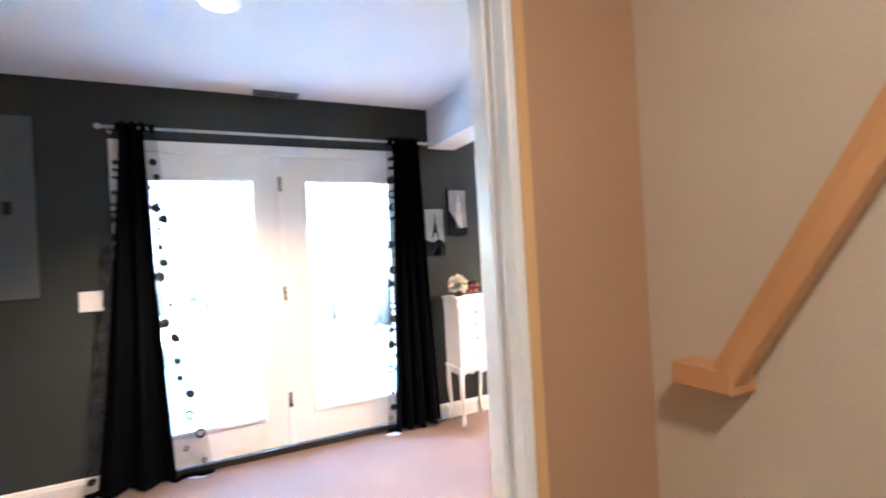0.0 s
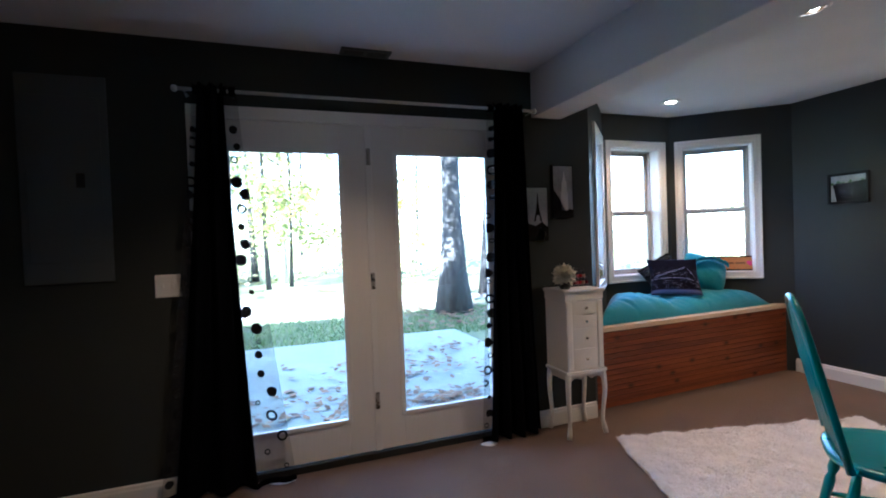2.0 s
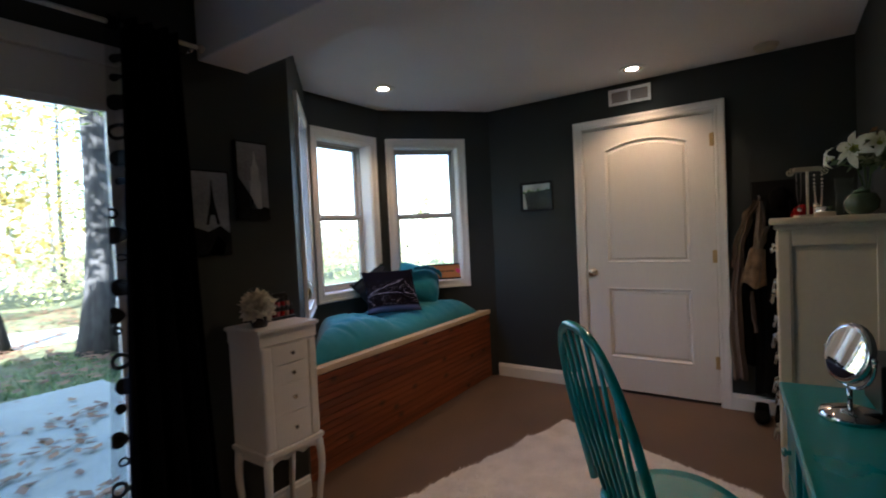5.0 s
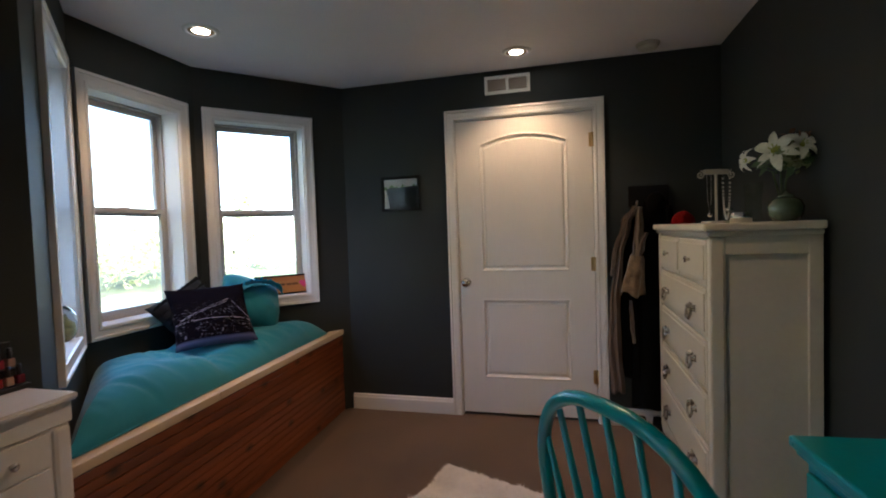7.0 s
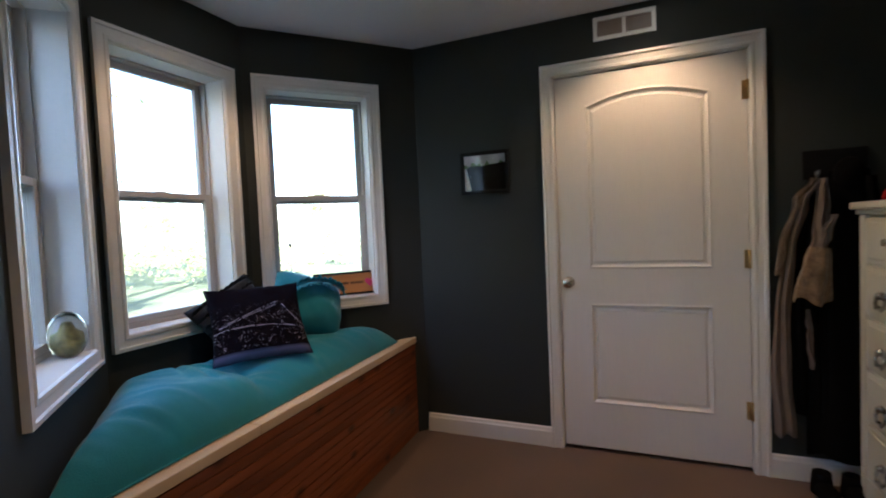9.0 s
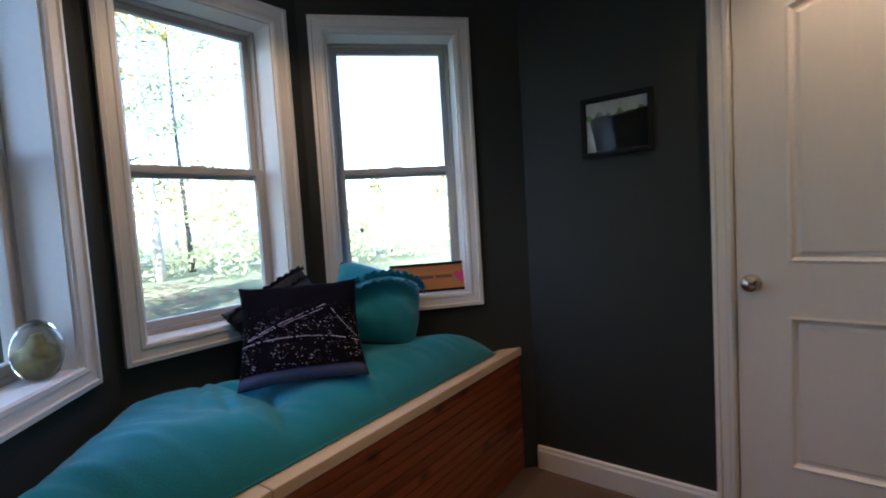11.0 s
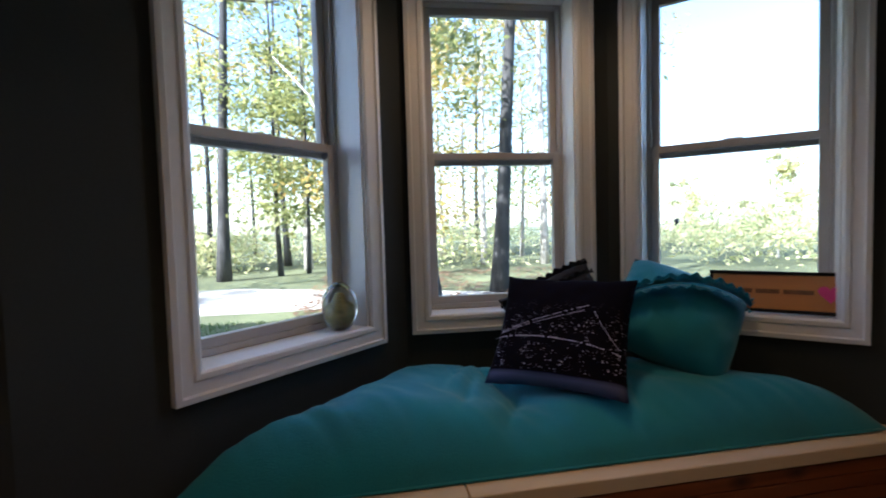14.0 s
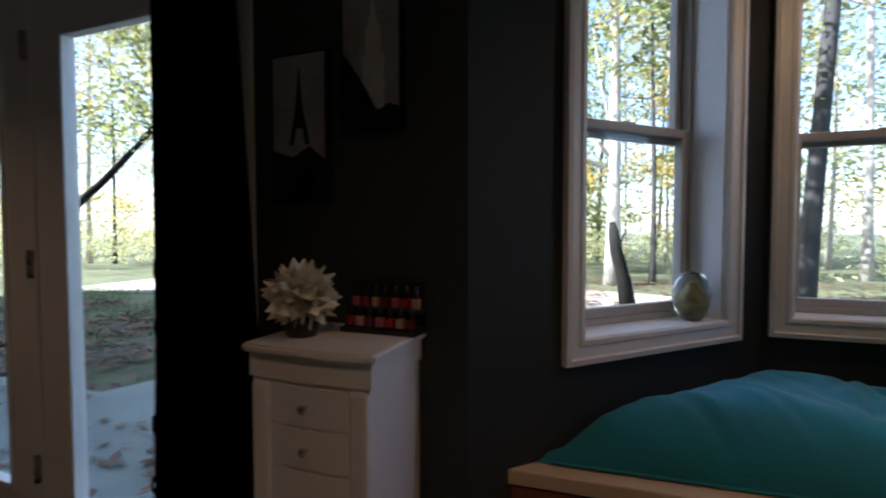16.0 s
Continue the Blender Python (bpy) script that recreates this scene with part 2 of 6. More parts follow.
BLACKP = mat("black_plastic", (0.012, 0.012, 0.013), 0.35, var=0.1, bump=0)
BLACKF = mat("black_frame", (0.008, 0.008, 0.009), 0.6, var=0.1, bump=0, spec=0.15)
CITY = city_print()
LIGHTS = mat("print_lights", (0.58, 0.52, 0.66), 0.8, bump=0)
WHITEF = mat("white_lacquer", (0.74, 0.72, 0.70), 0.32, var=0.04, scale=5, bump=0.04, bscale=50)
CREAM = mat("cream_lacquer", (0.60, 0.565, 0.46), 0.38, var=0.05, scale=4, bump=0.05, bscale=50)
CHROME = mat("chrome", (0.80, 0.80, 0.80), 0.08, 1.0, var=0.02, bump=0)
PEWTER = mat("antique_pewter", (0.36, 0.34, 0.31), 0.28, 1.0, var=0.15, scale=30, bump=0.1)
BRASS = mat("brass_hinge", (0.55, 0.40, 0.19), 0.3, 1.0, var=0.1, bump=0)
NICKEL = mat("satin_nickel", (0.62, 0.60, 0.56), 0.25, 1.0, var=0.05, bump=0)
MIRROR, _, _, silver = nodes_of("mirror_silver")
silver.inputs["Base Color"].default_value = (0.93, 0.94, 0.94, 1)
silver.inputs["Metallic"].default_value, silver.inputs["Roughness"].default_value = 1.0, 0.0
GLASS = clear("window_glass")
PICGLASS = clear("picture_glass", least=0.004)
JARGLASS = clear("thin_clear_glass", (0.93, 0.96, 0.95), least=0.03)
EGG = solid_glass("paperweight_glass", (0.93, 0.96, 0.95))
EGGIN = mat("paperweight_core", (0.24, 0.20, 0.06), 0.4, var=0.4, scale=40, bump=0)
RUG = mat("white_fur", (0.80, 0.73, 0.68), 0.95, var=0.14, scale=9, bump=0.9, bscale=150, sheen=0.5)
BULB = glow("lit_bulb", (1.0, 0.80, 0.55), 4.0)
DARK = mat("dark_void", (0.015, 0.014, 0.013), 0.9, bump=0)
PETAL = mat("cream_petal", (0.74, 0.70, 0.58), 0.6, var=0.12, scale=40, bump=0.1)
LILY = mat("lily_petal", (0.84, 0.82, 0.68), 0.5, var=0.08, scale=40, bump=0.1)
THROAT = mat("lily_throat", (0.42, 0.45, 0.06), 0.6, var=0.2, scale=60, bump=0)
FILLER = leafy("pale_green_blossom", (0.26, 0.30, 0.13), (0.55, 0.58, 0.34), 0.3)
SPRIG = leafy("russet_sprig", (0.12, 0.06, 0.03), (0.26, 0.13, 0.07), 0.2)
STEM = mat("silk_leaf", (0.10, 0.16, 0.06), 0.6, var=0.2, scale=20, bump=0.1)
POT = mat("green_glaze", (0.07, 0.11, 0.065), 0.18, var=0.2, scale=12, bump=0.03, coat=0.6)
RED = mat("red_felt", (0.15, 0.003, 0.003), 0.9, var=0.45, scale=14, bump=0.5, bscale=90, spec=0.1)
PINK = mat("pink_paint", (0.70, 0.06, 0.22), 0.6, bump=0)
FUR = mat("tan_fur", (0.20, 0.13, 0.07), 0.95, var=0.5, scale=18, bump=1.0, bscale=110, sheen=0.4)
COATC = mat("beige_coat_cloth", (0.17, 0.13, 0.105), 0.9, var=0.15, scale=8, bump=0.3, bscale=200)
COATB = mat("black_coat_cloth", (0.005, 0.005, 0.005), 0.95, var=0.2, bump=0.3, spec=0.05)
PEARL = mat("pearl_bead", (0.72, 0.68, 0.60), 0.25, var=0.06, bump=0)
PHOTO = mat("grey_print", (0.26, 0.26, 0.27), 0.8, var=0.3, scale=7, bump=0, spec=0.1)
PHOTOD = mat("dark_print", (0.012, 0.012, 0.013), 0.9, var=0.4, scale=20, bump=0, spec=0.05)
PHOTOL = mat("pale_print", (0.45, 0.45, 0.45), 0.8, var=0.2, scale=9, bump=0, spec=0.1)
CONC = mat("patio_concrete", (0.25, 0.27, 0.235), 0.85, var=0.25, scale=0.9, bump=0.3, bscale=60)
GRASS = mat("lawn", (0.125, 0.135, 0.060), 0.95, var=0.4, scale=0.5, bump=1.0, bscale=25)
GRAVEL = mat("pale_gravel", (0.44, 0.40, 0.33), 0.95, var=0.25, scale=0.6, bump=0.6, bscale=40)
BARK = mat("bark", (0.022, 0.020, 0.018), 0.95, spec=0.08, var=0.35, scale=6, bump=1.0, bscale=22, stretch=(1, 1, 0.25))
GREYBARK = mat("grey_bark", (0.070, 0.068, 0.064), 0.95, spec=0.1, var=0.4, scale=6, bump=1.0, bscale=22, stretch=(1, 1, 0.25))
PALEBARK = mat("pale_bark", (0.42, 0.39, 0.34), 0.95, var=0.3, scale=5, bump=0.6, bscale=22, stretch=(1, 1, 0.3))
LEAFG = leafy("green_leaves", (0.13, 0.17, 0.06), (0.50, 0.49, 0.18), 0.55)
# distant leaves bleached: sunlit haze put into their colour
LEAFP = leafy("sunlit_haze_leaves", (0.42, 0.46, 0.20), (0.78, 0.70, 0.40), 0.45)
BLADE = leafy("grass_blades", (0.10, 0.17, 0.06), (0.24, 0.31, 0.13), 0.4)
DUCT = mat("duct_shade", (0.16, 0.10, 0.07), 0.8, bump=0)
LEAFY = leafy("autumn_leaves", (0.28, 0.30, 0.08), (0.72, 0.48, 0.14), 0.55)
DEAD = leafy("fallen_leaves", (0.07, 0.035, 0.015), (0.22, 0.12, 0.06), 0.1)
SIDING = mat("house_siding", (0.55, 0.53, 0.48), 0.7, bump=0.05)


# ---- mesh tools ----
def box(bm, x0, x1, y0, y1, z0, z1, bevel=0.0, m=None):
    vs = [bm.verts.new(p) for p in ((x0, y0, z0), (x1, y0, z0), (x1, y1, z0), (x0, y1, z0), (x0, y0, z1), (x1, y0, z1), (x1, y1, z1), (x0, y1, z1))]
    fs = [bm.faces.new([vs[i] for i in f]) for f in ((0, 3, 2, 1), (4, 5, 6, 7), (0, 1, 5, 4), (1, 2, 6, 5), (2, 3, 7, 6), (3, 0, 4, 7))]
    if m is not None:
        bmesh.ops.transform(bm, matrix=m, verts=vs)
    if bevel:
        es = list({e for f in fs for e in f.edges})
        bmesh.ops.bevel(bm, geom=es, offset=bevel, segments=2, affect="EDGES", profile=0.5)
    return bm


def prism(bm, pts, d0, d1, axes="xyz"):
    """A polygon in the plane of the first two axes, drawn out along the third from d0 to d1."""
    i, j, k = ("xyz".index(a) for a in axes)

    def place(p, d):
        v = [0, 0, 0]
        v[i], v[j], v[k] = p[0], p[1], d
        return v
    lo, hi = [bm.verts.new(place(p, d0)) for p in pts], [bm.verts.new(place(p, d1)) for p in pts]
    fs = [bm.faces.new(lo[::-1]), bm.faces.new(hi)]
    n = len(pts)
    fs += [bm.faces.new((lo[a], lo[(a + 1) % n], hi[(a + 1) % n], hi[a])) for a in range(n)]
    bmesh.ops.recalc_face_normals(bm, faces=fs)
    return bm


def lathe(bm, prof, seg=24, m=None):
    """Turns (radius, height) pairs about z."""
    rings, made = [], []
    for r, z in prof:
        if r < 1e-5:
            ring = [bm.verts.new((0, 0, z))]
        else:
            ring = [bm.verts.new((r * math.cos(2 * math.pi * k / seg), r * math.sin(2 * math.pi * k / seg), z)) for k in range(seg)]
        made += ring
        rings.append(ring)
    for a, b in zip(rings, rings[1:]):
        for k in range(seg):
            q = [a[k % len(a)], a[(k + 1) % len(a)], b[(k + 1) % len(b)], b[k % len(b)]]
            q = list(dict.fromkeys(q))
            if len(q) > 2:
                f = bm.faces.new(q)
                f.smooth = True
    for ring, flip in ((rings[0], True), (rings[-1], False)):
        if len(ring) > 2:
            bm.faces.new(ring[::-1] if flip else ring)
    if m is not None:
        bmesh.ops.transform(bm, matrix=m, verts=made)
    return bm


def tube(bm, pts, rad, seg=10):
    """A round bar through the points; rad is one radius or one for each point."""
    pts = [Vector(p) for p in pts]
    rads = rad if isinstance(rad, (list, tuple)) else [rad] * len(pts)
    rings, side = [], None
    for n, p in enumerate(pts):
        way = (pts[min(n + 1, len(pts) - 1)] - pts[max(n - 1, 0)]).normalized()
        if side is None:
            side = way.orthogonal().normalized()
        side = (side - way * side.dot(way)).normalized()
        up = way.cross(side)
        rings.append([bm.verts.new(p + rads[n] * (side * math.cos(2 * math.pi * k / seg) + up * math.sin(2 * math.pi * k / seg))) for k in range(seg)])
    for a, b in zip(rings, rings[1:]):
        for k in range(seg):
            f = bm.faces.new((a[k], a[(k + 1) % seg], b[(k + 1) % seg], b[k]))
            f.smooth = True
    bm.faces.new(rings[0][::-1])
    bm.faces.new(rings[-1])
    return bm


def sheet(bm, nu, nv, fn, thick=0.0, smooth=True):
    """A grid of nu by nv cells through fn(u, v); with thick it is given a back."""
    g = [[bm.verts.new(fn(i / nu, j / nv)) for j in range(nv + 1)] for i in range(nu + 1)]
    fs = []
    for i in range(nu):
        for j in range(nv):
            f = bm.faces.new((g[i][j], g[i + 1][j], g[i + 1][j + 1], g[i][j + 1]))
            f.smooth = smooth
            fs.append(f)
    if thick:
        bmesh.ops.recalc_face_normals(bm, faces=fs)
        bmesh.ops.solidify(bm, geom=fs, thickness=thick)
    return bm


def ball(bm, r, at=(0, 0, 0), scale=(1, 1, 1), u=12, v=8):
    res = bmesh.ops.create_uvsphere(bm, u_segments=u, v_segments=v, radius=r, matrix=Matrix.Translation(at) @ Matrix.Diagonal((*scale, 1)))
    for f in {f for w in res["verts"] for f in w.link_faces}:
        f.smooth = True
    return bm


def mesh_of(name, bm, material):
    me = bpy.data.meshes.new(name)
    bm.to_mesh(me)
    bm.free()
    me.materials.append(material)
    return me


def part(name, bm, material, parent, label="", at=None):
    ob = new(name, mesh_of(name, bm, material))
    ob.parent = parent
    if at is not None:
        ob.matrix_local = at
    return tagged(ob, label)


def thing(name, label, category, at=None, group="", kind=""):
    ob = new(name)
    ob.empty_display_size = 0.1
    if at is not None:
        ob.matrix_world = at
    return tagged(ob, label, category, group, kind)


def solid(name, bm, material, label, category, at=None, kind="", group=""):
    ob = new(name, mesh_of(name, bm, material))
    if at is not None:
        ob.matrix_world = at
    return tagged(ob, label, category, group, kind)


def cloud(name, verts, faces, material, parent=None, smooth=False):
    me = bpy.data.meshes.new(name)
    me.from_pydata(verts, [], faces)
    me.materials.append(material)
    if smooth:
        me.polygons.foreach_set("use_smooth", [True] * len(me.polygons))
    ob = new(name, me)
    ob.parent = parent
    return ob


B = bmesh.new


# ---- the room's shell ----
BAY = [(2.35, 3.90), (3.085, 4.675), (3.85, 4.675), (4.585, 4.035)]
WEST, SOUTH, EAST = -1.70, 1.56, 4.585


def along(a, b):
    return pose(a[0], a[1], 0, 0, 0, math.degrees(math.atan2(b[1] - a[1], b[0] - a[0])))


def wall(name, a, b, thick, holes=(), z1=H, material=WALL, label="charcoal painted plaster wall"):
    """A wall whose room side runs from a to b, with openings (from, to, sill, head) cut through."""
    bm, length, cuts = B(), math.dist(a, b), [0.0]
    for s0, s1, h0, h1 in sorted(holes):
        if s0 > cuts[-1] + 1e-4:
            box(bm, cuts[-1], s0, 0, thick, 0, z1)
        if h0 > 0.001:
            box(bm, s0, s1, 0, thick, 0, h0)
        if h1 < z1 - 0.001:
            box(bm, s0, s1, 0, thick, h1, z1)
        cuts.append(s1)
    if length > cuts[-1] + 1e-4:
        box(bm, cuts[-1], length, 0, thick, 0, z1)
    return solid(name, bm, material, label, "wall", along(a, b), "structure")


WIN = [(0.265, 0.945), (0.020, 0.705), (0.045, 0.740)]    # outer casing along each bay wall
WZ0, WZ1, CAS = 0.82, 2.105, 0.060
wall("wall_north", (WEST, 3.90), (2.35, 3.90), 0.16, [(-0.12 - WEST, 1.76 - WEST, 0, 2.02)])
for n in range(3):
    s0, s1 = WIN[n]
    wall("wall_bay_%d" % (n + 1), BAY[n], BAY[n + 1], 0.18, [(s0 + CAS, s1 - CAS, WZ0 + CAS, WZ1 - CAS)])
wall("wall_east", (EAST, 4.035), (EAST, SOUTH - 0.12), 0.14, [(4.035 - 3.215, 4.035 - 2.285, 0, 2.05)])
wall("wall_south", (EAST, SOUTH), (1.30, SOUTH), 0.20)
wall("wall_south_doorway", (1.30, 1.456), (0.905, 1.456), 0.096)
wall("wall_south_west", (-0.12, 1.46), (WEST, 1.46), 0.10)
wall("wall_south_head", (0.90, 1.46), (-0.12, 1.46), 0.10, [(0, 1.02, 0, 2.12)])
wall("wall_west", (WEST, SOUTH - 0.22), (WEST, 4.06), 0.14)
wall("wall_hall_side", (1.24, 1.36), (1.24, -1.2), 0.10, material=TAN, label="tan painted stairwell wall")
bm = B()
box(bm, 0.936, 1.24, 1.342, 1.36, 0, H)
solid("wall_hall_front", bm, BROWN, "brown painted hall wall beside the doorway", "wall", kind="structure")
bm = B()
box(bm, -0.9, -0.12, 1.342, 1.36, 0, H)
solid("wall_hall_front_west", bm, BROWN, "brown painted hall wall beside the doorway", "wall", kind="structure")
wall("wall_hall_back", (1.34, -1.2), (-1.0, -1.2), 0.1, material=TAN, label="tan painted hall wall")
wall("wall_hall_west", (-0.9, -1.2), (-0.9, 1.36), 0.1, material=TAN, label="tan painted hall wall")

outline = [(WEST - 0.14, -1.3), (EAST + 0.14, -1.3), (EAST + 0.14, 4.1), (3.92, 4.835), (3.02, 4.835), (2.28, 4.06), (WEST - 0.14, 4.06)]
solid("floor", prism(B(), outline, -0.10, 0.0), CARPET, "beige-brown short pile carpet", "floor", kind="structure")
solid("ceiling", prism(B(), outline, H, H + 0.12), CEIL, "flat white painted ceiling", "ceiling", kind="structure")
bm = B()
box(bm, 1.905, 2.13, SOUTH, 3.90, 2.05, H, 0.006)
solid("ceiling_beam", bm, CEIL, "white boxed-in ceiling beam", "beam", kind="structure")


def baseboard(a, b, side="baseboard"):
    bm, ln = B(), math.dist(a, b)
    prism(bm, [(-0.016, 0.0), (-0.016, 0.085), (-0.011, 0.094), (-0.009, 0.105), (-0.001, 0.112), (-0.001, 0.0)], 0, ln, "yzx")
    return solid("baseboard", bm, TRIM, "white moulded baseboard", "baseboard", along(a, b), "structure")


baseboard((WEST, 3.90), (-0.12, 3.90))
baseboard((1.76, 3.90), (2.35, 3.90))
baseboard((EAST, 4.03), (EAST, 3.270))
baseboard((EAST, 2.230), (EAST, SOUTH))
baseboard((EAST, SOUTH), (1.32, SOUTH))
baseboard((-0.24, 1.46), (WEST, 1.46))
baseboard((WEST, 1.46), (WEST, 3.90))


# ---- windows of the bay ----
def bar(bm, x0, x1, y0, y1, z0, z1):
    box(bm, x0, x1, y0, y1, z0, z1, 0.003)
    return bm


def casing_piece(name, parent, length, at, flip=1):
    """Moulded casing: a flat with a raised outer band and a thin inner bead, mitred at both ends."""
    bm, w = B(), CAS + 0.006
    prof = [(0, 0), (0, -0.020), (0.014, -0.022), (0.018, -0.015), (0.044, -0.013), (0.048, -0.017), (w - 0.006, -0.016), (w, -0.010), (w, 0)]
    rows = []
    for end in (0, 1):
        rows.append([bm.verts.new((c if end == 0 else length - c, d, c)) for c, d in prof])
    n = len(prof)
    for k in range(n):
        bm.faces.new((rows[0][k], rows[1][k], rows[1][(k + 1) % n], rows[0][(k + 1) % n]))
    bm.faces.new(rows[0][::-1])
    bm.faces.new(rows[1])
    bmesh.ops.recalc_face_normals(bm, faces=bm.faces)
    return part(name, bm, TRIM, parent, at=at)


def casing_frame(parent, s0, s1, z0, z1, bottom=True):
    if bottom:
        casing_piece("casing", parent, s1 - s0, pose(s0, 0, z0))
        casing_piece("casing", parent, z1 - z0, pose(s0, 0, z1, 0, 90, 0))
        casing_piece("casing", parent, z1 - z0, pose(s1, 0, z0, 0, -90, 0))
    casing_piece("casing", parent, s1 - s0, pose(s1, 0, z1, 0, 180, 0))


def sash(parent, name, x0, x1, y, z0, z1, w=0.028):
    bm = B()
    bar(bm, x0, x0 + w, y, y + 0.028, z0, z1)
    bar(bm, x1 - w, x1, y, y + 0.028, z0, z1)
    bar(bm, x0 + w - 0.002, x1 - w + 0.002, y + 0.001, y + 0.027, z0, z0 + w)
    bar(bm, x0 + w - 0.002, x1 - w + 0.002, y + 0.001, y + 0.027, z1 - w, z1)
    s = part(name, bm, VINYL, parent, "pale vinyl sash")
    g = B()
    box(g, x0 + w - 0.004, x1 - w + 0.004, y + 0.012, y + 0.017, z0 + w - 0.004, z1 - w + 0.004)
    p = part("pane", g, GLASS, s, "clear glass pane")
    p.visible_shadow = False
    return s


def window(n, a, b, s0, s1):
    w = thing("window_%d" % n, "white-cased double-hung bay window with vinyl sashes", "window", along(a, b), kind="structure")
    casing_frame(w, s0, s1, WZ0, WZ1)
    x0, x1, z0, z1 = s0 + CAS, s1 - CAS, WZ0 + CAS, WZ1 - CAS
    lin = B()
    box(lin, x0 - 0.001, x0 + 0.012, 0.0, 0.112, z0 + 0.002, z1)
    box(lin, x1 - 0.012, x1 + 0.001, 0.0, 0.112, z0 + 0.002, z1)
    box(lin, x0 + 0.012, x1 - 0.012, 0.0, 0.112, z1 - 0.012, z1)
    part("jamb_lining", lin, TRIM, w)
    part("window_sill", box(B(), x0 - 0.001, x1 + 0.001, -0.004, 0.112, z0 - 0.012, z0 + 0.004, 0.003), TRIM, w)
    x0, x1, z1 = x0 + 0.012, x1 - 0.012, z1 - 0.012
    fr = B()
    for q in ((x0, x0 + 0.012, z0, z1), (x1 - 0.012, x1, z0, z1)):
        bar(fr, q[0], q[1], 0.108, 0.166, q[2], q[3])
    bar(fr, x0 + 0.012, x1 - 0.012, 0.108, 0.166, z0 + 0.004, z0 + 0.024)
    bar(fr, x0 + 0.012, x1 - 0.012, 0.108, 0.166, z1 - 0.010, z1)
    part("window_frame", fr, VINYL, w)
    mid = 1.452
    sash(w, "sash", x0 + 0.012, x1 - 0.012, 0.110, z0 + 0.024, mid + 0.022)
    sash(w, "sash", x0 + 0.012, x1 - 0.012, 0.139, mid - 0.022, z1 - 0.010)
    lk = B()
    box(lk, (x0 + x1) / 2 - 0.03, (x0 + x1) / 2 + 0.03, 0.112, 0.134, mid + 0.015, mid + 0.027, 0.004)
    part("sash_lock", lk, VINYL, w, "small sash lock")
    return w


for n in range(3):
    window(n + 1, BAY[n], BAY[n + 1], *WIN[n])


hk = thing("suction_hook", "tiny black hook stuck on a window pane", "hook", along(BAY[2], BAY[3]) @ pose(0.215, 0.104, 1.195))
part("cup", lathe(B(), [(0.0, 0.0), (0.010, 0.0), (0.006, 0.006), (0.0, 0.008)], 14, pose(0, 0.016, 0, 90)), BLACKP, hk)
part("arm", tube(B(), [(0, 0.008, 0.004), (0.004, 0.002, -0.008), (-0.006, -0.001, -0.016)], 0.0028, 6), BLACKP, hk)


# ---- panelled closet door ----
def arch(x0, x1, z0, z1, rise, n=14):
    """A panel outline with an arched head."""
    pts = [(x0, z0), (x1, z0)]
    for k in range(n + 1):
        u = k / n
        pts.append((x1 + (x0 - x1) * u, z1 + rise * (1 - (2 * u - 1) ** 2)))
    return pts


def inset(pts, d):
    cx, cz = sum(p[0] for p in pts) / len(pts), sum(p[1] for p in pts) / len(pts)
    xs, zs = [p[0] for p in pts], [p[1] for p in pts]
    fx, fz = 1 - 2 * d / (max(xs) - min(xs)), 1 - 2 * d / (max(zs) - min(zs))
    mx, mz = (max(xs) + min(xs)) / 2, (max(zs) + min(zs)) / 2
    return [(mx + (x - mx) * fx, mz + (z - mz) * fz) for x, z in pts]


def loops(bm, outlines):
    """Skins a row of outlines (each a list of x, y, z) and closes the last."""
    rows = [[bm.verts.new(p) for p in o] for o in outlines]
    n = len(rows[0])
    for a, b in zip(rows, rows[1:]):
        for k in range(n):
            bm.faces.new((a[k], a[(k + 1) % n], b[(k + 1) % n], b[k]))
    bm.faces.new(rows[-1])


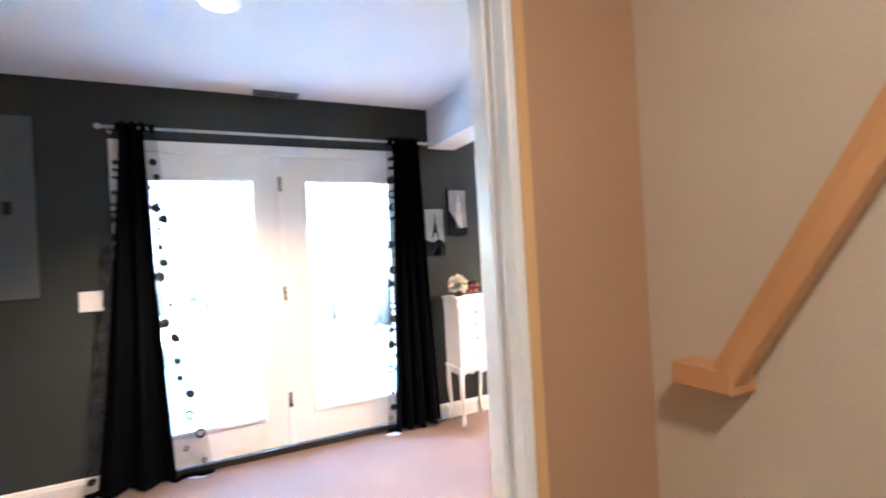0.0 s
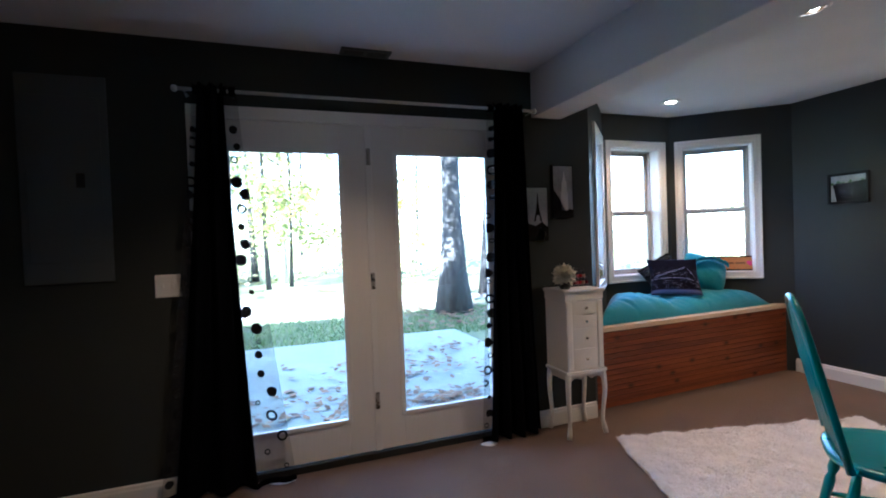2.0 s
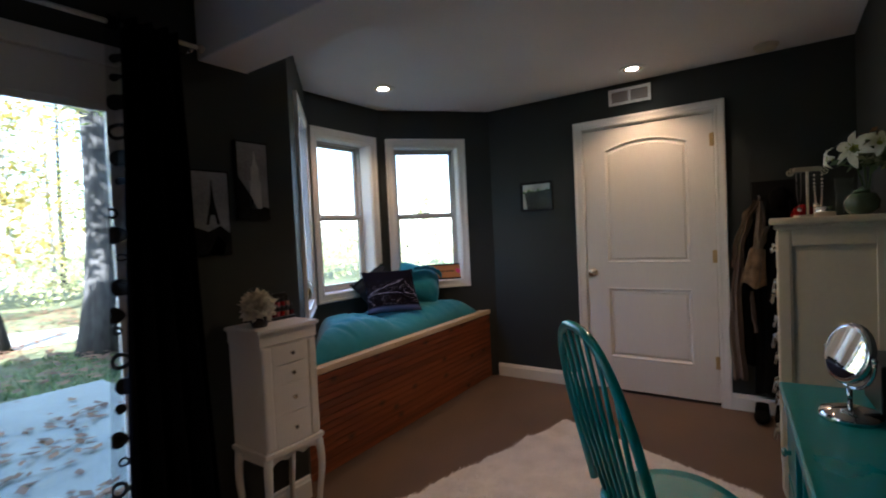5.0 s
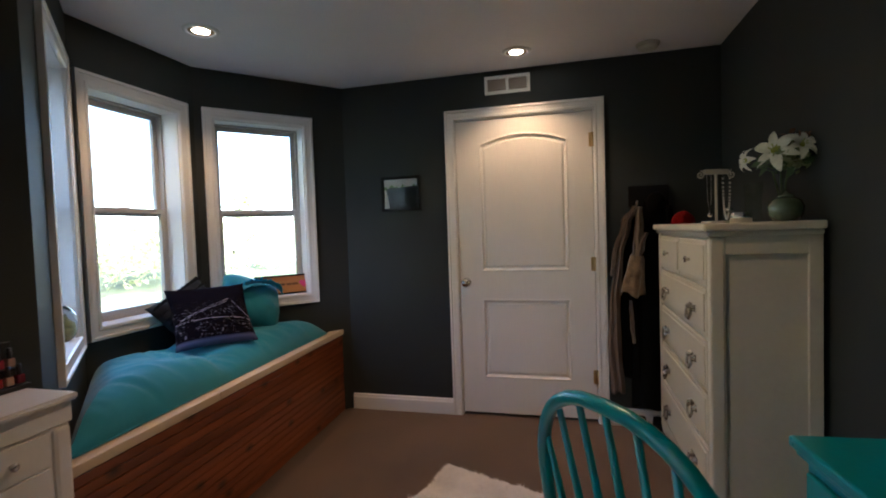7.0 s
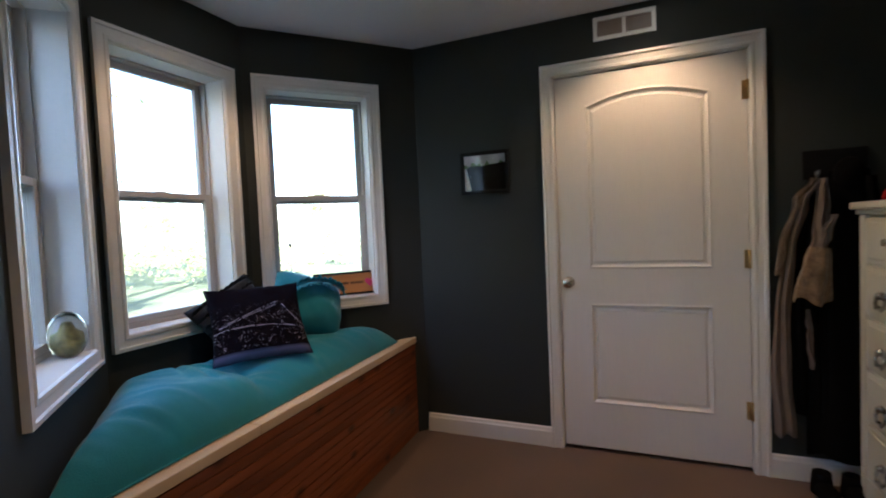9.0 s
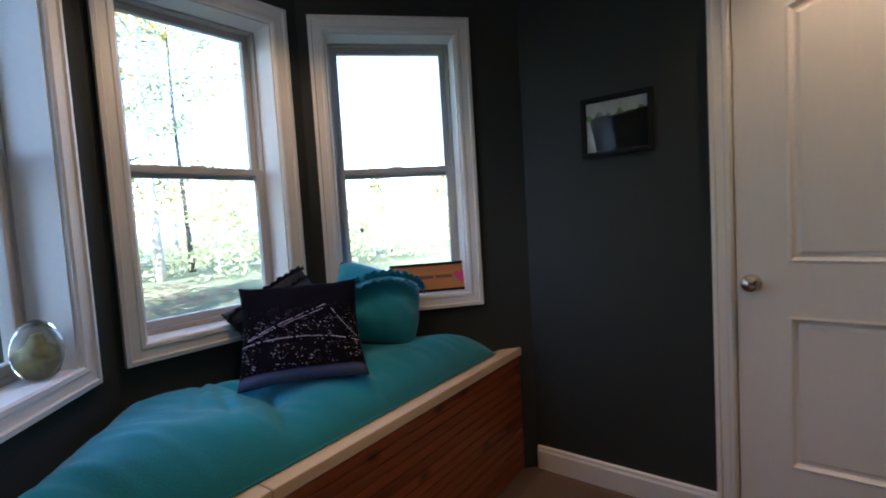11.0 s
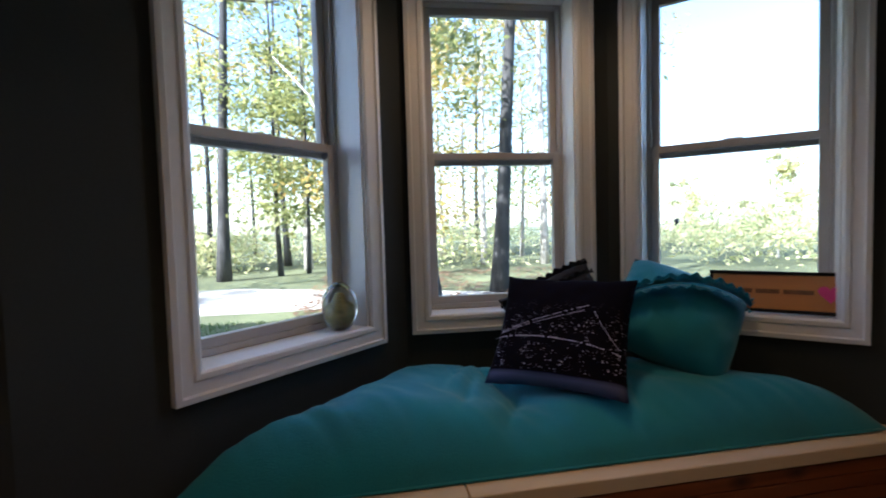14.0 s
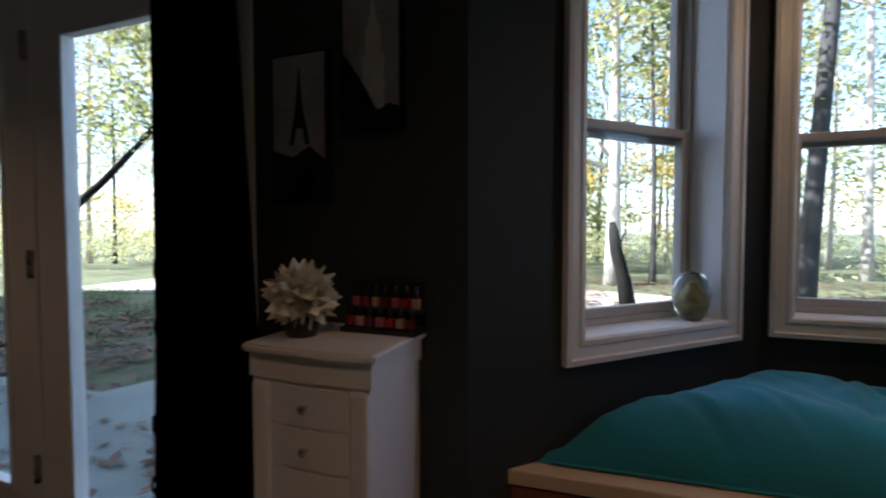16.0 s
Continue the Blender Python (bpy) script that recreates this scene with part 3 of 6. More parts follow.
def panel_door():
    """Local x runs along the wall seen from the room, y outward, z up."""
    d = thing("door_1", "closed white two-panel door with an arched upper panel", "door", along((EAST, 3.215), (EAST, 2.285)), kind="structure")
    W = 0.93
    casing_piece("casing", d, 2.185, pose(-0.055, 0, 2.105, 0, 90, 0))
    casing_piece("casing", d, 2.185, pose(W + 0.055, 0, -0.08, 0, -90, 0))
    casing_piece("casing", d, W + 0.11, pose(W + 0.055, 0, 2.105, 0, 180, 0))
    jm = B()
    box(jm, -0.001, 0.014, 0.0, 0.10, 0, 2.049)
    box(jm, W - 0.014, W + 0.001, 0.0, 0.10, 0, 2.049)
    box(jm, 0.014, W - 0.014, 0.0, 0.10, 2.034, 2.049)
    part("door_jamb", jm, TRIM, d)
    x0, x1, z0, z1 = 0.018, W - 0.018, 0.024, 2.029
    up, low = arch(0.170, 0.760, 1.000, 1.868, 0.060), [(0.170, 0.266), (0.760, 0.266), (0.760, 0.816), (0.170, 0.816)]
    bm = B()
    box(bm, x0, x1, 0.026, 0.045, z0, z1)
    y = 0.006
    # stiles and rails as one flat face round two sunk panels
    for q in ((x0, 0.170, z0, z1), (0.760, x1, z0, z1), (0.170, 0.760, z0, 0.266), (0.170, 0.760, 0.816, 1.000)):
        box(bm, q[0], q[1], y, 0.028, q[2], q[3])
    head = [(0.170, z1), (0.170, 1.868)] + [(x, z) for x, z in up[2:][::-1]][1:-1] + [(0.760, 1.868), (0.760, z1)]
    prism(bm, head, y, 0.028, "xzy")
    body = part("leaf", bm, DOORW, d, "white moulded door leaf")
    for outl in (up, low):
        mb = B()
        o = [(x, z) for x, z in outl]
        i1, i2, i3, i4 = inset(o, 0.010), inset(o, 0.022), inset(o, 0.030), inset(o, 0.042)
        loops(mb, [[(x, y, z) for x, z in o], [(x, y - 0.003, z) for x, z in i1], [(x, y + 0.012, z) for x, z in i2], [(x, y + 0.013, z) for x, z in i3], [(x, y + 0.005, z) for x, z in i4]])
        part("moulding", mb, DOORW, body)
    kn = B()
    turn = pose(0, 0, 0, 90)
    lathe(kn, [(0.0, -0.001), (0.031, 0.0), (0.031, 0.006), (0.012, 0.010), (0.011, 0.030), (0.024, 0.038), (0.029, 0.050), (0.024, 0.062), (0.0, 0.065)], 20, pose(0.065, y, 0.93) @ turn)
    part("door_knob", kn, NICKEL, body, "round satin nickel door knob")
    for z in (0.26, 1.00, 1.80):
        hb = B()
        lathe(hb, [(0, 0), (0.007, 0), (0.007, 0.088), (0, 0.088)], 10, pose(W - 0.018, -0.004, z))
        box(hb, W - 0.040, W - 0.016, 0.001, 0.0055, z, z + 0.088, 0.001)
        part("hinge", hb, BRASS, d, "brass butt hinge")
    gap = B()
    box(gap, 0.015, W - 0.015, 0.05, 0.13, 0.001, 2.03)
    part("closet_back", gap, DARK, d, "dark closet behind the door")
    return d


panel_door()


# ---- French doors ----
def leaf_door(parent, x0, x1, hinge_side):
    z0, z1, y0, y1 = 0.050, 1.950, 3.908, 3.952
    gx0, gx1, gz0, gz1 = x0 + 0.160, x1 - 0.160, 0.25, 1.79
    bm = B()
    bar(bm, x0, gx0, y0, y1, z0, z1)
    bar(bm, gx1, x1, y0, y1, z0, z1)
    bar(bm, gx0 - 0.001, gx1 + 0.001, y0, y1, z0, gz0)
    bar(bm, gx0 - 0.001, gx1 + 0.001, y0, y1, gz1, z1)
    leaf = part("door_leaf", bm, DOORW, parent, "white full-glass door leaf")
    for q in ((gx0 - 0.016, gx0 + 0.010, gz0 - 0.016, gz1 + 0.016), (gx1 - 0.010, gx1 + 0.016, gz0 - 0.016, gz1 + 0.016), (gx0 + 0.010, gx1 - 0.010, gz0 - 0.016, gz0 + 0.010), (gx0 + 0.010, gx1 - 0.010, gz1 - 0.010, gz1 + 0.016)):
        gb = B()
        box(gb, q[0], q[1], y0 - 0.009, y0 + 0.004, q[2], q[3], 0.004)
        part("glazing_bead", gb, TRIM, leaf)
    g = B()
    box(g, gx0 - 0.003, gx1 + 0.003, 3.926, 3.932, gz0 - 0.003, gz1 + 0.003)
    p = part("pane", g, GLASS, leaf, "clear glass pane")
    p.visible_shadow = False
    return leaf


fd = thing("door_2", "closed pair of white glazed French doors", "door", kind="structure")
fb = B()
box(fb, -0.119, -0.092, 3.893, 4.05, 0, 2.019)
box(fb, 1.732, 1.759, 3.893, 4.05, 0, 2.019)
box(fb, -0.092, 1.732, 3.893, 4.05, 1.953, 2.019, 0.002)
part("door_frame", fb, TRIM, fd)
part("threshold", box(B(), -0.092, 1.732, 3.895, 4.08, 0.0, 0.040, 0.004), DARK, fd, "dark threshold strip")
leaf_door(fd, -0.090, 0.812, 1)
right_leaf = leaf_door(fd, 0.818, 1.730, 0)
part("astragal", box(B(), 0.796, 0.834, 3.897, 3.912, 0.05, 1.950, 0.004), TRIM, fd)
for z in (0.30, 1.00, 1.72):
    hb = B()
    box(hb, 0.803, 0.827, 3.889, 3.900, z, z + 0.095, 0.002)
    lathe(hb, [(0, 0), (0.007, 0), (0.007, 0.095), (0, 0.095)], 10, pose(0.815, 3.888, z))
    part("hinge", hb, PEWTER, fd, "dull metal hinge")


# ---- ceiling and wall fittings ----
for cx, cy in CANS:
    c = thing("ceiling_light", "lit recessed ceiling downlight with a white trim ring", "ceiling light", pose(cx, cy, H), "recessed downlights")
    part("trim_ring", lathe(B(), [(0.062, -0.003), (0.066, -0.010), (0.078, -0.009), (0.088, -0.002), (0.088, 0.0), (0.060, 0.0), (0.062, -0.003)], 32), TRIM, c)
    part("baffle", lathe(B(), [(0.046, -0.004), (0.047, -0.0055), (0.063, -0.0045), (0.063, -0.001), (0.046, -0.001), (0.046, -0.004)], 28), BRASS, c, "warm metal baffle ring")
    part("bulb", lathe(B(), [(0.0, -0.008), (0.034, -0.007), (0.046, -0.002), (0.0, -0.0005)], 28), BULB, c, "glowing bulb face")


def grille(name, label, at, w, h, n, material=TRIM, gap=DARK):
    """A louvred vent in two bays lying in the x-z plane, facing -y."""
    v = thing(name, label, "vent", at)
    f = B()
    e = 0.020
    for q in ((0, w, 0, e), (0, w, h - e, h), (0, e, e, h - e), (w - e, w, e, h - e), (w / 2 - 0.009, w / 2 + 0.009, e, h - e)):
        box(f, q[0], q[1], -0.012, -0.001, q[2], q[3], 0.002)
    part("frame", f, material, v)
    part("backing", box(B(), e, w - e, -0.0025, -0.0008, e, h - e), gap, v, "shaded duct behind the slats")
    for xa, xb in ((e, w / 2 - 0.009), (w / 2 + 0.009, w - e)):
        for k in range(n):
            s = B()
            z = e + (h - 2 * e) * (k + 0.5) / n
            box(s, xa, xb, -0.0035, 0.0035, -0.0006, 0.0006, m=pose(0, -0.006, z, 28))
            part("slat", s, material, v)
    return v


grille("wall_vent", "white louvred return air vent above the door", along((EAST, 2.985), (EAST, 2.685)) @ pose(0, 0, 2.188), 0.30, 0.120, 7, TRIM, DUCT)
grille("ceiling_vent", "grey louvred ceiling vent beside the wall", pose(0.67, 3.88, H, 90), 0.28, 0.10, 5, PANEL_PAINT)
sd = thing("smoke_detector", "round cream ceiling smoke detector", "smoke detector", pose(4.42, 1.99, H))
part("base", lathe(B(), [(0.0, 0), (0.066, 0.0), (0.066, -0.012), (0.0, -0.012)], 28), CREAM, sd)
part("cover", lathe(B(), [(0.0, -0.012), (0.058, -0.012), (0.054, -0.030), (0.034, -0.036), (0.0, -0.036)], 28), CREAM, sd)

bp = thing("breaker_panel", "charcoal painted metal breaker panel set in the wall", "breaker panel", pose(-0.82, 3.90, 1.13))
part("cover", box(B(), 0, 0.36, -0.012, -0.001, 0, 0.99, 0.003), PANEL_PAINT, bp)
part("panel_door", box(B(), 0.03, 0.33, -0.017, -0.011, 0.10, 0.89, 0.002), PANEL_PAINT, bp)
part("latch", box(B(), 0.225, 0.262, -0.024, -0.016, 0.455, 0.525, 0.003), BLACKP, bp, "black pull latch")
sw = thing("light_switch", "white two-gang light switch plate", "light switch", pose(-0.292, 3.90, 1.033))
part("plate", box(B(), 0, 0.116, -0.007, -0.001, 0, 0.115, 0.003), TRIM, sw)
for x in (0.035, 0.081):
    part("toggle", box(B(), x - 0.005, x + 0.005, -0.017, -0.006, 0.048, 0.068, 0.002), TRIM, sw)

# ---- doorway trim, handrail and stair of the hall ----
dt = thing("door_3", "white cased doorway with a raw wood edge", "doorway", kind="structure")
jb = B()
box(jb, 0.889, 0.905, 1.370, 1.458, 0, 2.119, 0.003)
box(jb, -0.142, -0.120, 1.370, 1.470, 0, 2.119, 0.003)
part("door_jamb", jb, TRIM, dt)
part("door_stop", box(B(), 0.882, 0.889, 1.390, 1.410, 0, 2.119, 0.003), TRIM, dt)
cb = B()
box(cb, 0.890, 0.914, 1.330, 1.372, 0, 2.15, 0.006)
part("casing", cb, TRIM, dt)
part("raw_edge", box(B(), 0.912, 0.936, 1.326, 1.372, 0, 2.16, 0.003), RAW, dt, "unpainted wooden edge strip")
part("casing", box(B(), -0.23, -0.142, 1.330, 1.345, 0, 2.15, 0.004), TRIM, dt)
part("room_casing", box(B(), 0.905, 0.975, 1.4565, 1.468, 0, 2.19, 0.004), TRIM, dt)
part("strike_plate", box(B(), 0.8855, 0.890, 1.420, 1.445, 0.60, 0.70, 0.001), PEWTER, dt, "metal strike plate")

hr = thing("handrail", "oak stair handrail on a tan wall", "handrail", kind="")
rb = B()
wayv = Vector((0, -0.36, 0.57)).normalized()
prof = [(-0.018, -0.024), (0.018, -0.024), (0.023, -0.004), (0.018, 0.022), (-0.018, 0.022), (-0.023, -0.004)]
rows = []
for p in (Vector((1.190, 1.142, 1.010)), Vector((1.190, 0.335, 2.288))):
    up = Vector((1, 0, 0)).cross(wayv).normalized()
    rows.append([rb.verts.new(p + Vector((1, 0, 0)) * a + up * b) for a, b in prof])
for k in range(6):
    rb.faces.new((rows[0][k], rows[0][(k + 1) % 6], rows[1][(k + 1) % 6], rows[1][k]))
rb.faces.new(rows[0])
rb.faces.new(rows[1][::-1])
bmesh.ops.recalc_face_normals(rb, faces=rb.faces)
part("rail", rb, OAK, hr)
part("return_end", box(B(), 1.168, 1.239, 1.118, 1.236, 0.990, 1.034, 0.004), OAK, hr, "oak return into the wall")
part("bracket", tube(B(), [(1.190, 0.60, 1.85), (1.215, 0.60, 1.81), (1.239, 0.60, 1.81)], 0.008), NICKEL, hr)
st = thing("stair", "carpeted stair rising along the tan wall", "stairs", kind="structure")
for k in range(8):
    part("step", box(B(), 0.70, 1.215, 0.88 - 0.2 * (k + 1), 0.90 - 0.2 * k, 0.0, 0.22 * (k + 1), 0.012), CARPET, st)
sb = B()
prism(sb, [(1.20, 0.0), (1.20, 0.25), (-0.4, 2.18), (-0.6, 2.18), (-0.6, 0.0)], 1.218, 1.238, "yzx")
part("skirt_board", sb, TAN, st)


# ---- outside: unseen closing blocks of the house, ground, trees ----
# never in view; height and length set so its shadow covers patio and lawn
hs = thing("house_shade_block", "unseen house block that throws shade over patio and lawn", "house", kind="structure")
hw = B()
box(hw, -16, 10, -7, 3.98, H + 0.13, 8.6)
box(hw, -16, WEST - 0.16, -7, 3.98, -0.12, H + 0.12)
box(hw, EAST + 0.16, 10, -7, 3.98, -0.12, H + 0.12)
part("wall", hw, SIDING, hs)

gb = B()
sheet(gb, 60, 60, lambda u, v: (-90 + 180 * u, -40 + 200 * v, -0.14 + (0.05 * noise.noise((u * 40, v * 40, 0)) if v > 0.29 else 0)))
solid("ground", gb, GRASS, "patchy autumn lawn and woodland ground", "ground", kind="structure")
pt = B()
prism(pt, [(-5.0, 4.07), (2.78, 4.07), (2.78, 7.72), (-0.3, 7.72), (-1.0, 5.3), (-5.0, 5.2)], -0.20, -0.055)
solid("patio", pt, CONC, "pale concrete patio slab with fallen leaves", "patio", kind="structure")
rd = B()
sheet(rd, 40, 4, lambda u, v: (-9 + 14.5 * u, 10.2 + 3.6 * v * (1 - 0.75 * max(0, u - 0.6) / 0.4) + 1.1 * math.sin(u * 1.8 - 0.37) + 0.15 * noise.noise((u * 9, v * 3, 2)), -0.132 + 0.02 * math.sin(v * 3.14)))
solid("driveway", rd, GRAVEL, "pale gravel driveway in full sun", "road", kind="structure")


def trunk_mesh(h, r, lean, seed, limbs=7, flare=0.35):
    rnd = random.Random(seed)
    bm = B()
    pts, rads = [], []
    for k in range(13):
        u = k / 12
        pts.append((lean[0] * u * h + 0.05 * math.sin(5 * u + seed), lean[1] * u * h + 0.05 * math.cos(4 * u + seed), u * h - 0.15))
        rads.append(r * (1 + flare * max(0, 0.12 - u) / 0.12) * (1 - 0.72 * u))
    tube(bm, pts, rads, 12)
    for k in range(limbs):
        u = 0.52 + 0.43 * rnd.random()
        p = Vector(pts[int(u * 12)])
        a, ln = rnd.random() * 6.28, h * (0.12 + 0.16 * rnd.random())
        q = p + Vector((math.cos(a) * ln, math.sin(a) * ln, ln * (0.25 + 0.5 * rnd.random())))
        mid = (p + q) / 2 + Vector((0, 0, -0.05 * ln))
        tube(bm, [p, mid, q], [r * 0.32 * (1.1 - u), r * 0.2 * (1.1 - u) + 0.01, 0.008], 6)
    return bm


def leaves(n, centres, spread, size, rnd):
    """Many small leaf-clump blades in loose clusters."""
    vs, fs = [], []
    for _ in range(n):
        c = centres[int(rnd.random() * len(centres))]
        p = Vector((c[0] + rnd.gauss(0, spread), c[1] + rnd.gauss(0, spread), c[2] + rnd.gauss(0, spread * 0.6)))
        a = Vector((rnd.gauss(0, 1), rnd.gauss(0, 1), rnd.gauss(0, 0.7))).normalized()
        b = a.orthogonal().normalized()
        b = (b * math.cos(7 * rnd.random()) + a.cross(b) * math.sin(7 * rnd.random())).normalized()
        s = size * (0.5 + rnd.random())
        k = len(vs)
        vs += [p - a * s, p + b * s * 0.45, p + a * s, p - b * s * 0.45]
        fs.append((k, k + 1, k + 2, k + 3))
    return [tuple(v) for v in vs], fs


def tree(x, y, h, r, material, bark=BARK, lean=(0, 0), seed=1, n=4200, low=0.35, wide=0.28, size=0.062, flare=0.35):
    rnd = random.Random(seed * 7 + 3)
    t = thing("tree", "tall woodland tree with thin autumn foliage", "tree", pose(x, y, -0.13), "woodland trees")
    part("trunk", trunk_mesh(h, r, lean, seed, flare=flare), bark, t)
    cs = []
    for _ in range(16):
        u = low + (1 - low) * rnd.random()
        a, q = rnd.random() * 6.28, h * wide * (0.25 + 0.75 * rnd.random()) * (1.15 - 0.6 * u)
        cs.append((lean[0] * u * h + q * math.cos(a), lean[1] * u * h + q * math.sin(a), u * h))
    vs, fs = leaves(n, cs, h * 0.045, size, rnd)
    cloud("crown", vs, fs, material, t)
    return t


def limb(t, pts, r0, r1, bark):
    n = len(pts) - 1
    return part("limb", tube(B(), pts, [r0 + (r1 - r0) * k / n for k in range(n + 1)], 8), bark, t)


def spray(t, spots, n, spread, size, material, seed):
    """Leaves hanging in loose sprays about the given places."""
    vs, fs = leaves(n, spots, spread, size, random.Random(seed))
    return tagged(cloud("leaf_spray", vs, fs, material, t), kind="stuff")


# the big tree by the patio, boughs reaching over the lawn and, unseen, towards the house for shade
big = tree(3.52, 9.70, 12, 0.205, LEAFG, GREYBARK, seed=1, low=0.5, flare=1.0)
# unseen sun-side clusters and long bough, added to shade the trunk
TRUNK_SHADE = [(-3.6 - 0.35 * k % 1.1, -2.5 + 0.4 * (k % 3), 5.0 + 0.42 * k) for k in range(10)]
limb(big, [(0, 0, 5.0), (-1.6, -1.0, 6.4), (-3.0, -2.0, 7.4), (-4.4, -2.8, 8.0)], 0.10, 0.025, GREYBARK)
limb(big, [(0, 0, 4.4), (-0.4, -0.9, 4.5), (-0.7, -1.7, 4.0), (-0.8, -2.1, 3.4)], 0.05, 0.010, GREYBARK)
limb(big, [(0, 0, 5.2), (0.4, 0.4, 5.4), (0.8, 1.1, 5.1), (1.0, 1.8, 4.6)], 0.035, 0.006, GREYBARK)
spray(big, TRUNK_SHADE, 3600, 0.55, 0.085, LEAFG, 31)
spray(big, [(-0.62, -1.75, 3.45), (-0.80, -1.70, 3.75), (-0.45, -1.72, 3.05), (-0.95, -1.60, 4.1)], 420, 0.16, 0.052, LEAFG, 32)
spray(big, [(0.7, 0.4, 4.2), (0.9, 1.2, 4.1), (1.2, 2.2, 3.5), (1.0, 1.8, 4.6)], 700, 0.30, 0.06, LEAFG, 33)
second = tree(5.28, 12.1, 12, 0.150, LEAFY, GREYBARK, lean=(0.078, 0), seed=2, low=0.45)
limb(second, [(0.20, 0, 2.7), (0.5, -0.1, 2.62), (0.8, -0.1, 2.75), (1.0, 0, 2.70)], 0.020, 0.005, GREYBARK)
limb(second, [(0.20, 0, 2.9), (-0.1, 0.1, 2.75), (-0.4, 0.1, 2.8)], 0.014, 0.004, GREYBARK)
part("burl", ball(B(), 0.15, (0.245, -0.02, 2.75), (0.9, 0.9, 1.6)), GREYBARK, second)
sn = thing("tree_snag", "short broken leaning tree trunk", "tree", pose(2.72, 11.2, -0.13))
part("trunk", tube(B(), [(0.03, 0, -0.1), (-0.06, 0, 0.5), (-0.18, 0, 0.95), (-0.22, 0.02, 1.25), (-0.25, 0.02, 1.42)], [0.14, 0.11, 0.10, 0.085, 0.05], 10), BARK, sn)
part("stub", tube(B(), [(-0.16, 0, 0.95), (-0.05, 0.05, 1.25)], [0.03, 0.01], 6), BARK, sn)
# pale trunks at the edge of the wood
pale = tree(2.42, 14.8, 13, 0.17, LEAFG, PALEBARK, lean=(-0.01, 0), seed=6, n=2600, low=0.3, size=0.08)
for pts in ([(0, 0, 2.9), (-0.5, 0, 3.5), (-0.9, 0, 4.5), (-1.7, 0.1, 5.4)], [(0, 0, 2.6), (-0.8, -0.1, 3.1), (-1.6, 0, 3.2), (-2.2, 0, 3.6)], [(0, 0, 3.4), (-0.3, 0, 4.6), (-0.5, 0, 6.0)]):
    limb(pale, pts, 0.05, 0.012, PALEBARK)
tree(3.25, 15.2, 9, 0.07, LEAFY, GREYBARK, seed=7, n=2800, low=0.15, size=0.08)
tree(8.35, 18.0, 14, 0.12, LEAFY, PALEBARK, seed=8, n=3000, low=0.4, size=0.08)
tree(6.45, 18.4, 13, 0.09, LEAFY, PALEBARK, lean=(0.02, 0), seed=9, n=2800, low=0.12, size=0.08)
tree(0.25, 17.4, 9, 0.075, LEAFG, GREYBARK, lean=(-0.02, 0), seed=10, n=3800, low=0.12, wide=0.2, size=0.085)
tree(0.95, 17.9, 8, 0.06, LEAFG, GREYBARK, seed=12, n=2800, low=0.12, wide=0.22, size=0.085)
west = tree(-8.3, 9.3, 11, 0.20, LEAFY, BARK, seed=13, n=2800, low=0.3, size=0.075)
limb(west, [(0, 0, 1.2), (0.9, -0.2, 1.75), (1.9, -0.3, 2.2), (2.9, -0.3, 2.85), (4.0, -0.3, 3.7)], 0.10, 0.03, BARK)
spray(west, [(2.1, -0.3, 3.2), (2.5, -0.3, 4.0), (2.9, -0.4, 3.6), (2.7, -0.2, 4.8), (3.3, -0.3, 4.3), (2.2, -0.3, 5.2), (3.0, -0.3, 3.1)], 1500, 0.30, 0.06, LEAFG, 34)
tree(-1.05, 16.5, 13, 0.16, LEAFG, GREYBARK, lean=(0.03, 0), seed=4, n=4500, low=0.2)
rt = random.Random(11)
SPOTS = []
for k in range(46):
    ang = radians(-62 + 124 * (k + 0.6 * rt.random()) / 46)
    dist = 16 + 13 * rt.random()
    SPOTS.append((2.2 + dist * math.sin(ang), 2.5 + dist * math.cos(ang)))
for k, (x, y) in enumerate(SPOTS):
    open_side = math.atan2(x - 2.2, y - 2.5) > radians(26)
    if open_side and k % 3:
        continue
    # distant trunks get paler bark, open-side crowns paler leaves: sunlit haze as colour
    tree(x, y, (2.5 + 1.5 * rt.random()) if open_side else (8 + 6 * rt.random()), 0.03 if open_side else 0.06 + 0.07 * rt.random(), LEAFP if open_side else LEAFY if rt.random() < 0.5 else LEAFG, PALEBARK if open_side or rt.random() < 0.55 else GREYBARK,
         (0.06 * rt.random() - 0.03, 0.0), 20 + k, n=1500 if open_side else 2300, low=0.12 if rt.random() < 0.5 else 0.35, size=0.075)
rb2 = random.Random(5)
vs, fs = [], []
cs = []
for k in range(150):
    ang, dist = radians(-65 + 130 * rb2.random()), 15.5 + 14 * rb2.random()
    cs.append((2.2 + dist * math.sin(ang), 2.5 + dist * math.cos(ang), 0.2 + 0.9 * rb2.random()))
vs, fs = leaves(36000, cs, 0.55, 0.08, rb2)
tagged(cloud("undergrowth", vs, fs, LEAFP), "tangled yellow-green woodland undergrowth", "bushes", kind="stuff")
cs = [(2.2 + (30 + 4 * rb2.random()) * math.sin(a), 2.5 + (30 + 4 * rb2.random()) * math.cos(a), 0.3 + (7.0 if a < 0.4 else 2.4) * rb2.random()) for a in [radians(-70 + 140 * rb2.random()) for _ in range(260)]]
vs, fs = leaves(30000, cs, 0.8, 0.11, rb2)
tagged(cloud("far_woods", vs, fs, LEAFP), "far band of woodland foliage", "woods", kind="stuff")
vs, fs = [], []
